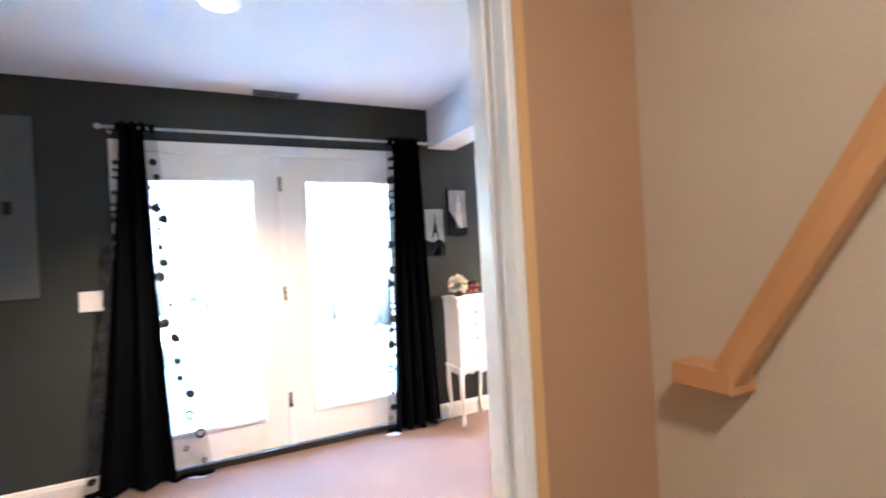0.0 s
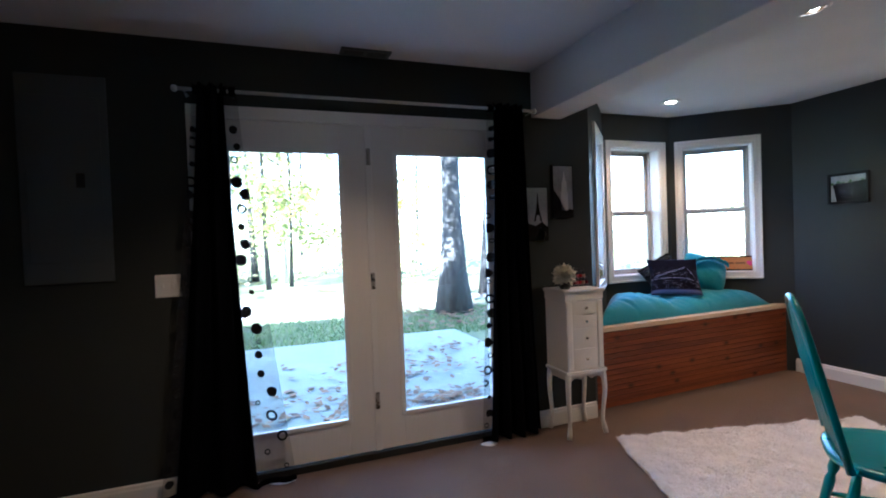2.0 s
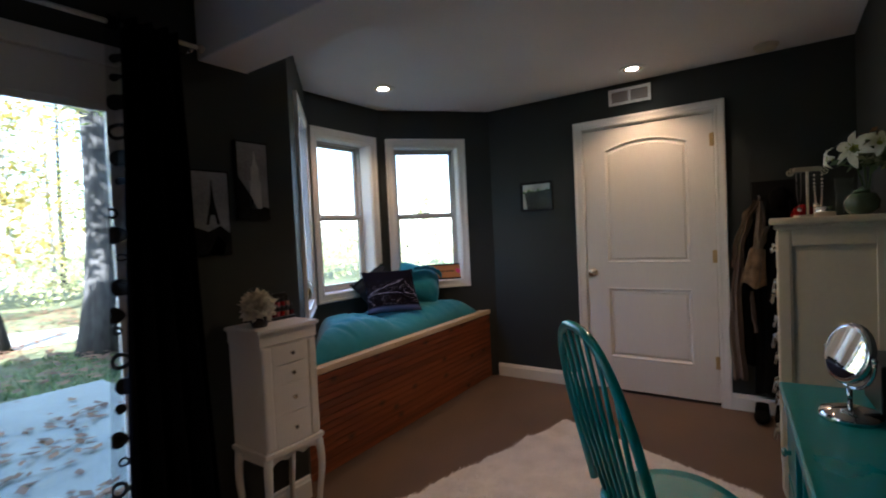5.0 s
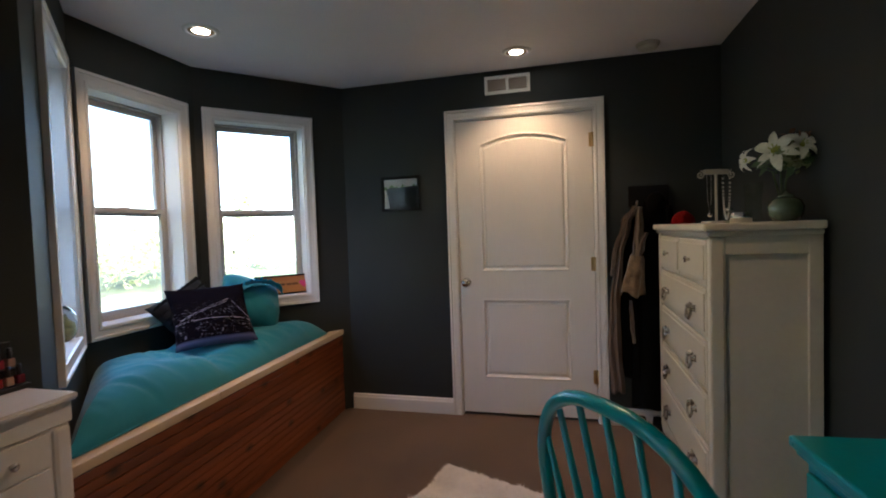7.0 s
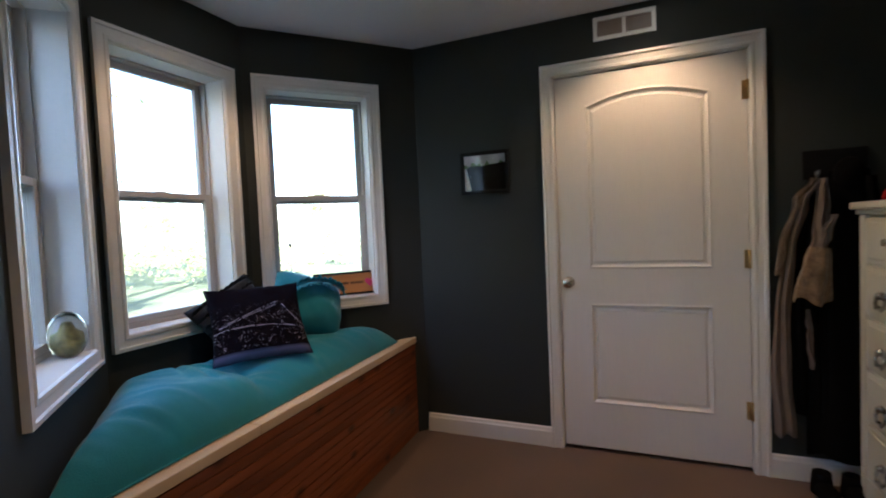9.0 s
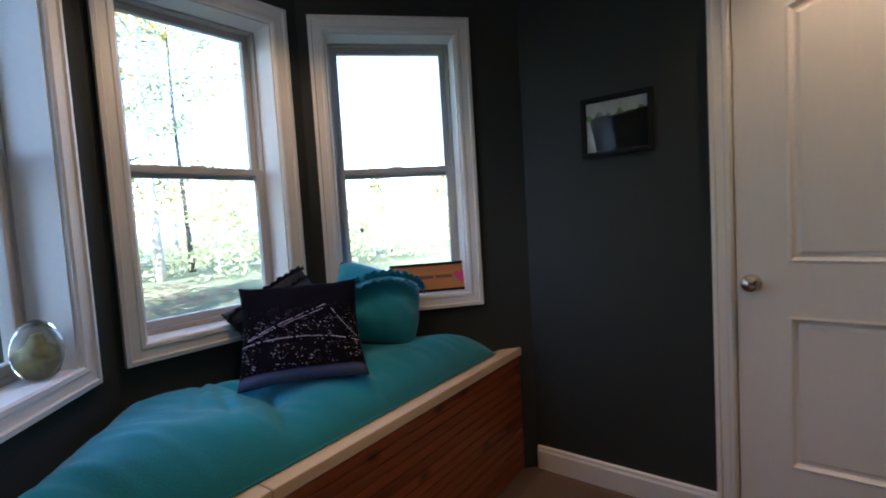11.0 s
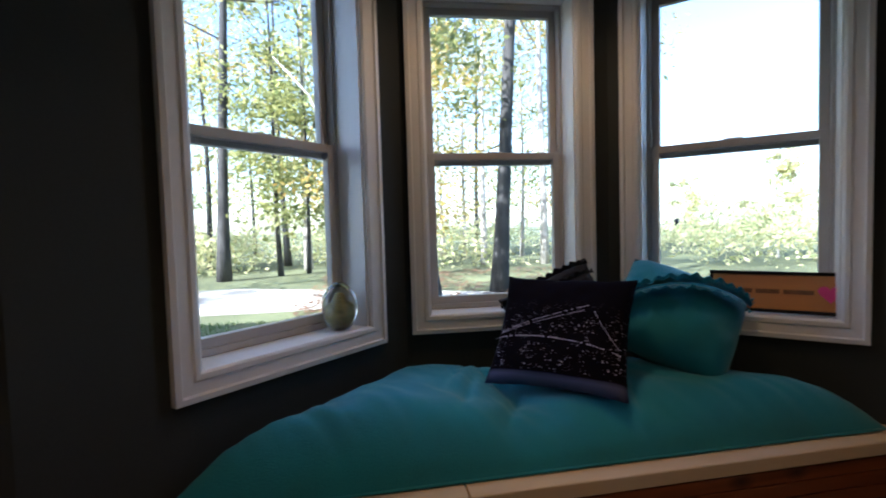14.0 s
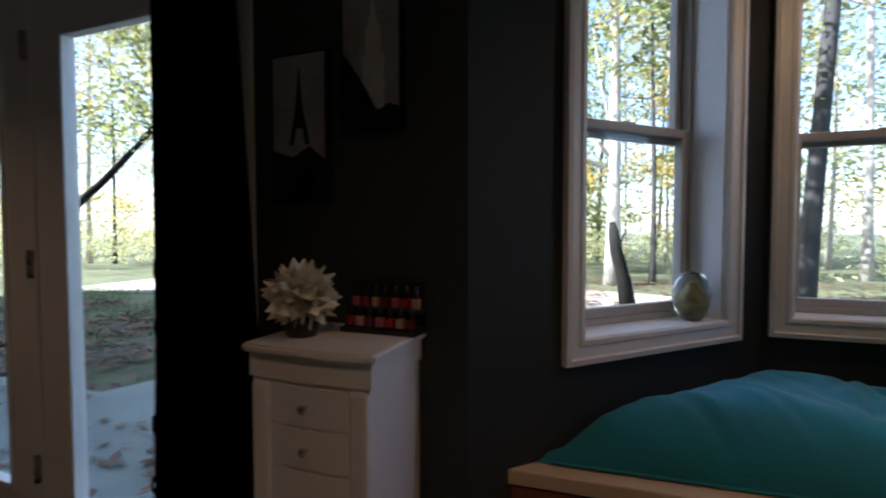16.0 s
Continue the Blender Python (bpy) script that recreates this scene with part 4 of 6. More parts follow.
piles = [(1.5, 4.95), (1.5, 4.95), (1.45, 4.85), (1.6, 5.65), (0.66, 5.0), (0.66, 5.0), (0.44, 5.5), (1.7, 6.2), (-2.0, 6.0), (-3.0, 6.3), (-1.8, 7.0), (-3.4, 7.4), (-2.6, 5.4), (1.3, 4.5), (1.7, 4.9), (0.9, 5.2), (1.9, 5.9), (0.4, 4.6), (-1.3, 5.2), (-0.6, 4.7), (2.3, 6.6), (1.2, 6.2), (-2.5, 6.0), (-3.5, 7.0), (2.0, 8.6), (3.6, 8.8)]
for _ in range(2300):
    c = piles[int(rb2.random() * len(piles))]
    s = 0.20 if rb2.random() < 0.6 else 0.9
    x, y = c[0] + rb2.gauss(0, s), c[1] + rb2.gauss(0, s * 0.7)
    if y < 4.15 or (x > -1.0 and rb2.random() < 0.55):
        continue
    z = (-0.05 if (-0.5 < x < 2.75 and y < 7.7) or y < 5.2 else -0.10) + 0.02 * rb2.random()
    a, q = rb2.random() * 6.28, 0.024 + 0.034 * rb2.random()
    k = len(vs)
    vs += [(x - q * math.cos(a), y - q * math.sin(a), z), (x + q * 0.6 * math.sin(a), y - q * 0.6 * math.cos(a), z + 0.012 * rb2.random()), (x + q * math.cos(a), y + q * math.sin(a), z + 0.014), (x - q * 0.6 * math.sin(a), y + q * 0.6 * math.cos(a), z + 0.01 * rb2.random())]
    fs.append((k, k + 1, k + 2, k + 3))
for _ in range(5200):
    x, y = 1.6 + 6.4 * rb2.random(), 7.9 + 8.5 * rb2.random()
    if noise.noise((x * 0.8, y * 0.8, 4)) + 0.35 * rb2.gauss(0, 1) < 0.05:
        continue
    a, q, z = rb2.random() * 6.28, 0.04 + 0.05 * rb2.random(), -0.085 + 0.02 * rb2.random()
    k = len(vs)
    vs += [(x - q * math.cos(a), y - q * math.sin(a), z), (x + q * 0.6 * math.sin(a), y - q * 0.6 * math.cos(a), z + 0.012), (x + q * math.cos(a), y + q * math.sin(a), z + 0.02), (x - q * 0.6 * math.sin(a), y + q * 0.6 * math.cos(a), z + 0.01)]
    fs.append((k, k + 1, k + 2, k + 3))
for _ in range(5200):
    x, y = -6.8 + 5.7 * rb2.random(), 5.25 + 3.6 * rb2.random() ** 1.3
    if noise.noise((x * 1.1, y * 1.1, 14)) + 0.3 * rb2.gauss(0, 1) < 0.0:
        continue
    a, q, z = rb2.random() * 6.28, 0.03 + 0.05 * rb2.random(), -0.115 + 0.03 * rb2.random()
    k = len(vs)
    vs += [(x - q * math.cos(a), y - q * math.sin(a), z), (x + q * 0.6 * math.sin(a), y - q * 0.6 * math.cos(a), z + 0.02), (x + q * math.cos(a), y + q * math.sin(a), z + 0.03), (x - q * 0.6 * math.sin(a), y + q * 0.6 * math.cos(a), z + 0.012)]
    fs.append((k, k + 1, k + 2, k + 3))
gv, gf = [], []
for _ in range(24000):
    x, y = (-3.2 + 9.0 * rb2.random(), 7.74 + 2.5 * rb2.random() ** 1.2) if rb2.random() < 0.6 else (-8.5 + 7.2 * rb2.random(), 6.4 + 3.8 * rb2.random())
    if noise.noise((x * 1.3, y * 1.3, 9)) < -0.28:
        continue
    a, q, k = rb2.random() * 6.28, 0.03 + 0.05 * rb2.random(), len(gv)
    gv += [(x - 0.008 * math.sin(a), y + 0.008 * math.cos(a), -0.15), (x + 0.008 * math.sin(a), y - 0.008 * math.cos(a), -0.15), (x + 0.6 * q * math.cos(a), y + 0.6 * q * math.sin(a), -0.135 + q)]
    gf.append((k, k + 1, k + 2))
tagged(cloud("grass", gv, gf, BLADE), "tufts of green lawn beyond the patio", "grass", kind="stuff")
tagged(cloud("fallen_leaves", vs, fs, DEAD), "dry brown leaves scattered on patio and lawn", "leaves", kind="stuff")


# ---- window seat, cushion and pillows ----
seat = thing("window_seat", "stained pine window seat with a pale front edge", "window seat")
SEAT_A, SEAT_B = (2.425, 3.986), (4.583, 4.084)


def seat_front(x):
    return SEAT_A[1] + (x - SEAT_A[0]) * (SEAT_B[1] - SEAT_A[1]) / (SEAT_B[0] - SEAT_A[0])


inner = [(2.450, 4.006), (3.09, 4.665), (3.845, 4.665), (4.53, 4.104)]
part("seat_board", prism(B(), inner, 0.555, 0.588), EDGEW, seat)
seat_at, SL = along(SEAT_A, SEAT_B), math.dist(SEAT_A, SEAT_B)
NB = 14
for k in range(NB):
    z0, z1 = 0.004 + 0.551 * k / NB, 0.004 + 0.551 * (k + 1) / NB - 0.0026
    part("plank", box(B(), 0.0, SL - 0.003, 0.0, 0.017, z0, z1, 0.0030), PINE, seat, at=seat_at)
part("back_board", box(B(), 0.03, SL - 0.05, 0.0175, 0.03, 0.0, 0.554), PINE, seat, at=seat_at)
part("edge_strip", box(B(), -0.006, 0.752, -0.008, 0.07, 0.557, 0.594, 0.004), EDGEW, seat, "pale bare wood edge", at=seat_at)
part("edge_strip", box(B(), 0.755, SL - 0.003, -0.008, 0.07, 0.557, 0.594, 0.004), EDGEW, seat, "pale bare wood edge", at=seat_at)


def bay_back(x):
    if x < 3.085:
        return 3.90 + (x - 2.35) * (4.675 - 3.90) / (3.085 - 2.35)
    if x < 3.85:
        return 4.675
    return 4.675 - (x - 3.85) * (4.675 - 4.035) / (4.585 - 3.85)


def cushion_top(u, v):
    x = 2.485 + u * (4.40 - 2.485)
    y0 = seat_front(x) + 0.046
    y1 = bay_back(x) - 0.015
    y1 = max(y1, y0 + 0.05)
    y = y0 + v * (y1 - y0)
    e = min(1, min(v, 1 - v) * (y1 - y0) / 0.17) if 0 < v < 1 else 0
    f = min(1, min(u, 1 - u) * 1.86 / 0.24)
    p = (math.sin(min(1, e) * math.pi / 2) * math.sin(min(1, f) * math.pi / 2)) ** 0.55
    h = 0.150 * p * (1 + 0.10 * math.sin(u * 9) * math.sin(v * 5 + 1))
    # a deep sag with pinched creases where the two halves of the filling part
    sag = math.exp(-((u - 0.44 - 0.05 * v) / 0.05) ** 2)
    crease = sum(math.exp(-((u - c - k * (v - 0.5)) / 0.009) ** 2) * math.exp(-((v - m) / 0.22) ** 2) for c, k, m in ((0.40, 0.10, 0.45), (0.45, -0.07, 0.6), (0.48, 0.14, 0.3), (0.36, 0.16, 0.7), (0.66, 0.10, 0.25), (0.16, -0.12, 0.2)))
    h += p * (0.020 * noise.noise((x * 4, y * 4, 1)) + 0.010 * noise.noise((x * 10 + y * 5, y * 7, 3)) + 0.005 * noise.noise((x * 26 + y * 20, y * 8, 5)) - 0.034 * sag - 0.016 * crease + 0.024 * math.exp(-((u - 0.25) / 0.13) ** 2))
    return x, y, 0.590 + max(0.006, h)


cu = thing("seat_cushion", "puffy rumpled teal cotton bench cushion", "cushion")
cb2 = B()
sheet(cb2, 170, 56, cushion_top)
sheet(cb2, 40, 10, lambda u, v: (cushion_top(u, v)[0], cushion_top(u, v)[1], 0.5905))
part("cover", cb2, TEAL, cu)
for v, nm in ((0.012, "front seam"), (0.5, "")):
    if nm:
        part("piping", tube(B(), [(cushion_top(k / 60, v)[0], cushion_top(k / 60, v)[1] - 0.004, 0.600) for k in range(1, 60)], 0.004, 6), TEAL, cu)

def pillow_bm(w, h, d, bm=None, soft_corner=0.0, seed=0):
    """A stuffed square: both faces bulge, the corners stay thin. Local x across, z up, y through."""
    bm = bm or B()

    def face(sign):
        def fn(u, v):
            a, b = 2 * u - 1, 2 * v - 1
            e = max(0.0, (1 - abs(a) ** 2.6) * (1 - abs(b) ** 2.6))
            pinch = 1 - 0.07 * (a * a) * (1 - b * b) - 0.0
            x = a * w / 2 * (1 - 0.08 * (1 - b * b) * abs(a) ** 3) * (1 - soft_corner * b * b)
            z = b * h / 2 * (1 - 0.08 * (1 - a * a) * abs(b) ** 3) * (1 - soft_corner * a * a)
            y = sign * (d / 2 * e ** 0.5 + 0.002) * pinch
            y += 0.012 * e ** 0.3 * noise.noise((a * 2.2 + seed, b * 2.2, sign)) + 0.004 * noise.noise((a * 6 + seed, b * 6, sign))
            return x, y, z
        return fn
    sheet(bm, 26, 26, face(-1))
    sheet(bm, 26, 26, face(1))
    bmesh.ops.remove_doubles(bm, verts=bm.verts, dist=0.0045)
    bmesh.ops.recalc_face_normals(bm, faces=bm.faces)
    return bm


def ruffle_bm(pts, depth, lift):
    """A gathered frill along a line of points."""
    bm = B()
    n = len(pts) - 1
    nu = n * 8

    def fn(u, v):
        k = min(n - 1, int(u * n))
        q = u * n - k
        p = Vector(pts[k]).lerp(Vector(pts[k + 1]), q)
        wob = (math.sin(u * nu * 1.15) + 0.5 * math.sin(u * nu * 0.53 + 1)) * 0.010 * v
        return p + Vector((0.3 * wob, wob - 0.004, 0)) + Vector(lift) * v * depth
    sheet(bm, nu, 4, fn, 0.0015)
    return bm


def on_pillow(x, z, w, h, d, lift=0.004):
    """A place on the front of a pillow."""
    a, b = 2 * x / w, 2 * z / h
    e = max(0.0, (1 - abs(a) ** 2.6) * (1 - abs(b) ** 2.6))
    return x, -(d / 2 * e ** 0.5 + 0.002) - 0.010 * e ** 0.3 - lift, z


# the print pillow leans back against the other two
pp = thing("throw_pillow", "dark throw pillow printed with a night bridge and city lights", "pillow", pose(3.525, 4.338, 0.876, -38, 0, -36), "pillows on the window seat")
part("cover", pillow_bm(0.405, 0.375, 0.11, seed=2), CITY, pp)
CABLES = [((-0.165, -0.035), (0.085, 0.062), 0.0, 0.0012, 30), ((-0.165, -0.040), (0.075, 0.045), 0.0, 0.0011, 30), ((0.10, 0.045), (0.175, -0.06), -0.008, 0.0010, 18), ((-0.185, -0.055), (0.18, -0.075), 0.016, 0.0014, 44)]


def along_cable(c, u):
    (xa, za), (xb, zb), sag = c[:3]
    return on_pillow(xa + (xb - xa) * u, za + (zb - za) * u + sag * 4 * u * (1 - u), 0.405, 0.375, 0.11, -0.0015)


rc = random.Random(8)
for c in CABLES:
    cbm = B()
    for k in range(c[4]):
        if rc.random() < 0.86:
            tube(cbm, [along_cable(c, (k + f) / c[4]) for f in (0.12, 0.45, 0.75)], c[3] * (0.7 + 0.6 * rc.random()), 5)
    part("printed_bridge", cbm, LIGHTS, pp, "pale printed bridge lights")
rp = thing("throw_pillow", "black throw pillow covered in gathered ruffles", "pillow", pose(3.605, 4.530, 0.872, -34, -26, -14), "pillows on the window seat")
part("cover", pillow_bm(0.34, 0.34, 0.10, seed=5), BLACKR, rp)
for k in range(8):
    z = -0.165 + 0.042 * k
    part("ruffle", ruffle_bm([on_pillow(x, min(0.168, z + 0.008 * math.sin(9 * x + k)), 0.345, 0.345, 0.10) for x in (-0.17, -0.13, -0.09, -0.045, 0, 0.045, 0.09, 0.13, 0.17)], 0.034 + 0.008 * math.sin(k * 2.1), (0, -0.45, 0.22)), BLACKR, rp)
tp = thing("throw_pillow", "teal throw pillow with a ruffled flap", "pillow", pose(3.930, 4.395, 0.880, -34, 22, -30), "pillows on the window seat")
part("cover", pillow_bm(0.40, 0.35, 0.21, soft_corner=0.10, seed=9), TEAL, tp)
for dz, ln, lift in ((0.024, 0.050, (0, -0.55, -0.45)), (0.036, 0.042, (0, -0.75, 0.0)), (0.046, 0.026, (0, -0.6, 0.5))):
    part("ruffle", ruffle_bm([on_pillow(x, dz + 0.36 * x + 0.050 * (1 - (x / 0.18) ** 2), 0.40, 0.36, 0.215, 0.002) for x in (-0.175, -0.14, -0.1, -0.05, 0.0, 0.05, 0.1, 0.14, 0.175)], ln, lift), TEAL, tp)


# ---- things on the window sills ----
def on_wall(n, s, z, y=0.0, rx=0):
    return along(BAY[n], BAY[n + 1]) @ pose(s, y, z, rx)


eg = thing("paperweight", "egg-shaped clear glass paperweight on a window sill", "paperweight", pose(2.868, 4.512, 0.884))
part("glass", lathe(B(), [(0.0, 0.0), (0.022, 0.0), (0.040, 0.014), (0.053, 0.045), (0.056, 0.075), (0.050, 0.108), (0.034, 0.136), (0.014, 0.150), (0.0, 0.152)], 32), EGG, eg)
part("core", lathe(B(), [(0.0, 0.012), (0.020, 0.018), (0.032, 0.045), (0.030, 0.075), (0.016, 0.088), (0.010, 0.108), (0.0, 0.112)], 16), EGGIN, eg, "golden-green core")

sg = thing("wooden_sign", "small wooden sign with a dark frame and pink heart", "sign", on_wall(2, 0.325, 0.887, 0.052, -13))
SW, SH = 0.395, 0.135
for q in ((0, SW, 0, 0.011), (0, SW, SH - 0.011, SH), (0, 0.011, 0.011, SH - 0.011), (SW - 0.011, SW, 0.011, SH - 0.011)):
    part("frame", box(B(), q[0], q[1], -0.014, 0.003, q[2], q[3], 0.002), BLACKF, sg)
part("board", box(B(), 0.010, SW - 0.010, -0.008, 0.002, 0.010, SH - 0.010), SIGNW, sg)
hb = B()
prism(hb, [(0.33 + 0.0019 * 16 * math.sin(t) ** 3, 0.068 + 0.0019 * (13 * math.cos(t) - 5 * math.cos(2 * t) - 2 * math.cos(3 * t) - math.cos(4 * t))) for t in [k * 6.2832 / 28 for k in range(28)]], -0.011, -0.0085, "xzy")
part("heart", hb, PINK, sg, "pink painted heart")
for x0, x1 in ((0.09, 0.125), (0.135, 0.20), (0.21, 0.29)):
    part("lettering", box(B(), x0, x1, -0.0090, -0.0078, 0.062, 0.076), FAINT, sg, "faint brown lettering bar")


# ---- curtains ----
def curtain(name, label, top, bottom, opaque, folds, seed, dots_from):
    """A panel hanging from the rod: top and bottom are (left, right) along x; opaque is the dark cloth's share (from, to) of the width, the rest is voile."""
    c = thing(name, label, "curtain", pose(0, 0, 0), "curtains at the French doors")
    ztop, zbot, yrod = 2.095, 0.018, 3.800

    def at(u, v, push=0.0):
        # v: 0 at the top, 1 at the floor
        q = v ** 1.25
        x = (top[0] + (bottom[0] - top[0]) * q) * (1 - u) + (top[1] + (bottom[1] - top[1]) * q) * u
        loose = max(0.0, opaque[0] - u, u - opaque[1])
        amp = (0.030 + 0.012 * v) * max(0.12, 1 - loose / 0.05)
        y = yrod + amp * math.sin(u * folds * 6.283 + 0.6 * math.sin(3 * v + seed)) + 0.012 * noise.noise((u * 4, v * 3, seed)) + 0.02 * v - push
        return x, y, ztop + (zbot - ztop) * v + 0.008 * noise.noise((u * 7, v, seed)) * v

    u0, u1 = opaque
    body = B()
    sheet(body, 90, 46, lambda u, v: at(u0 + (u1 - u0) * u, v), 0.002)
    part("cloth", body, BLACKC, c, "black opaque cloth")
    for k in range(5):
        part("tab", lathe(B(), [(0.020, -0.016), (0.023, -0.014), (0.023, 0.014), (0.020, 0.016), (0.018, 0.0), (0.020, -0.016)], 16, pose(top[0] + (top[1] - top[0]) * (k + 0.5) / 5, 3.800, 2.065, 0, 90)), BLACKC, c)
    for a, b in ((0.0, u0), (u1, 1.0)):
        if b - a < 0.02:
            continue
        sh = B()
        sheet(sh, 18, 40, lambda u, v: at(a + (b - a) * u, v, 0.002))
        part("voile", sh, SHEER, c, "see-through navy voile")
        rnd = random.Random(seed * 3 + int(a * 10))
        for k in range(22):
            v, u = dots_from + (0.985 - dots_from) * (k + 0.5 * rnd.random()) / 22, 0.15 + 0.7 * rnd.random()
            width = (top[1] - top[0]) + ((bottom[1] - bottom[0]) - (top[1] - top[0])) * v ** 1.25
            r = min(0.030, 0.012 + 0.022 * rnd.random())
            uu = a + (b - a) * u
            ru, rv = r / width, r / (ztop - zbot)
            ring = rnd.random() < 0.35
            db = B()
            cen = [at(min(b, max(a, uu + ru * math.cos(t) * 0.95)), min(0.995, v + rv * math.sin(t)), 0.0045) for t in [j * 6.2832 / 18 for j in range(18)]]
            inn = [at(min(b, max(a, uu + 0.55 * ru * math.cos(t))), min(0.995, v + 0.55 * rv * math.sin(t)), 0.0045) for t in [j * 6.2832 / 18 for j in range(18)]]
            ov, iv = [db.verts.new(p) for p in cen], [db.verts.new(p) for p in inn]
            for j in range(18):
                db.faces.new((ov[j], ov[(j + 1) % 18], iv[(j + 1) % 18], iv[j]))
            if not ring:
                db.faces.new(iv)
            part("dot", db, DOTS, c, "black flocked ring" if ring else "black flocked dot")
    hem = B()
    sheet(hem, 60, 2, lambda u, v: at(u, 0.985 + 0.0149 * v, 0.003), 0.001)
    part("hem", hem, BLACKC, c)
    return c


curtain("curtain", "floor-length black curtain with polka-dot voile edges", (-0.075, 0.130), (-0.300, 0.345), (0.10, 0.70), 4.0, 3, 0.10)
curtain("curtain", "gathered black curtain with a dotted voile edge", (1.535, 1.775), (1.440, 1.870), (0.14, 1.0), 4.5, 8, 0.06)
for cur, xa, xb, yy in ((bpy.data.objects["curtain"], 0.20, 0.34, 3.865), (bpy.data.objects["curtain.001"], 1.43, 1.53, 3.825)):
    part("lining_tip", sheet(B(), 10, 3, lambda u, v: (xa + (xb - xa) * u, yy - 0.045 * v * math.sin(0.3 + 2.6 * u) - 0.02 * u, 0.004 + 0.010 * math.sin(u * 3) * (1 - v)), 0.002), TRIM, cur, "white lining at the hem")
cr = thing("curtain_rod", "slim pale metal curtain rod with round finials", "curtain rod")
part("rod", tube(B(), [(-0.14, 3.80, 2.065), (1.86, 3.80, 2.065)], 0.009, 12), VINYL, cr)
for x in (-0.15, 1.868):
    part("finial", ball(B(), 0.017, (x, 3.80, 2.065)), VINYL, cr)
for x in (-0.105, 1.835):
    part("bracket", tube(B(), [(x, 3.80, 2.052), (x, 3.86, 2.045), (x, 3.899, 2.06)], 0.006, 8), NICKEL, cr)


# ---- pictures ----
def canvas(label, x0, x1, z0, z1, shapes):
    c = thing("canvas_print", label, "picture", pose(x0, 3.90, z0), "black-and-white tower prints")
    w, h = x1 - x0, z1 - z0
    part("stretcher", box(B(), 0, w, -0.020, -0.001, 0, h, 0.002), BLACKF, c, "black wrapped edge")
    part("print", box(B(), 0.008, w - 0.008, -0.0225, -0.0195, 0.008, h - 0.008), PHOTO, c, "grey sky of the print")
    for name, pts, m, label2 in shapes(w, h):
        part(name, prism(B(), pts, -0.0245, -0.022, "xzy"), m, c, label2)
    return c


def lattice_tower(w, h):
    cx = w * 0.52
    yield "tower", [(cx - 0.030, 0.13), (cx - 0.018, 0.13), (cx - 0.010, 0.17), (cx + 0.010, 0.17), (cx + 0.018, 0.13), (cx + 0.030, 0.13), (cx + 0.012, 0.21), (cx + 0.005, 0.26), (cx + 0.0015, 0.315), (cx - 0.0015, 0.315), (cx - 0.005, 0.26), (cx - 0.012, 0.21)], PHOTOD, "dark lattice tower"
    yield "foreground", [(0.006, 0.006), (w - 0.006, 0.006), (w - 0.006, 0.09), (w * 0.7, 0.125), (w * 0.4, 0.10), (0.006, 0.12)], PHOTOD, "dark trees"
    yield "path", [(w * 0.35, 0.006), (w * 0.75, 0.006), (w * 0.82, 0.05), (w * 0.62, 0.085), (w * 0.5, 0.05)], PHOTOL, "pale path"


def skyscraper(w, h):
    cx = w * 0.55
    yield "tower", [(cx - 0.028, 0.05), (cx + 0.028, 0.05), (cx + 0.028, 0.17), (cx + 0.020, 0.18), (cx + 0.020, 0.235), (cx + 0.012, 0.245), (cx + 0.006, 0.27), (cx + 0.0015, 0.31), (cx - 0.0015, 0.31), (cx - 0.006, 0.27), (cx - 0.012, 0.245), (cx - 0.020, 0.235), (cx - 0.020, 0.18), (cx - 0.028, 0.17)], PHOTOL, "pale stepped tower"
    yield "foreground", [(0.006, 0.006), (w - 0.006, 0.006), (w - 0.006, 0.05), (w * 0.8, 0.06), (w * 0.62, 0.045), (w * 0.5, 0.08), (w * 0.3, 0.13), (0.006, 0.19)], PHOTOD, "dark roofs"


canvas("narrow black-and-white print of an iron lattice tower", 1.832, 2.000, 1.240, 1.598, lattice_tower)
canvas("narrow black-and-white print of a skyscraper", 2.038, 2.200, 1.390, 1.742, skyscraper)

pf = thing("picture_frame", "small black-framed picture with a painted-in window reflection", "picture", along((EAST, 3.748), (EAST, 3.460)) @ pose(0, 0, 1.442))
W2, H2 = 0.288, 0.243
for q in ((0, W2, 0, 0.020), (0, W2, H2 - 0.020, H2), (0, 0.020, 0.020, H2 - 0.020), (W2 - 0.020, W2, 0.020, H2 - 0.020)):
    part("frame", box(B(), q[0], q[1], -0.020, -0.001, q[2], q[3], 0.002), BLACKF, pf)
# pale sky and trees copy the window's reflection, put into the print colours
part("sky", box(B(), 0.019, W2 - 0.019, -0.008, -0.002, 0.019, H2 - 0.019), PHOTOL, pf, "pale sky of the painted-in reflection")
part("dark_area", prism(B(), [(0.06, 0.020), (0.268, 0.020), (0.268, 0.175), (0.20, 0.168), (0.13, 0.160), (0.065, 0.165), (0.035, 0.15), (0.05, 0.08)], -0.0095, -0.0078, "xzy"), PHOTOD, pf, "dark area of the picture")
part("trees", prism(B(), [(0.020, 0.150)] + [(0.02 + 0.248 * k / 16, 0.172 + 0.012 * math.sin(k * 2.3) + 0.008 * math.sin(k * 5.1)) for k in range(17)] + [(0.268, 0.15)], -0.0088, -0.0079, "xzy"), STEM, pf, "line of trees in the painted-in reflection")
gp = part("glass", box(B(), 0.019, W2 - 0.019, -0.0125, -0.011, 0.019, H2 - 0.019), PICGLASS, pf, "reflecting glass")
gp.visible_shadow = False


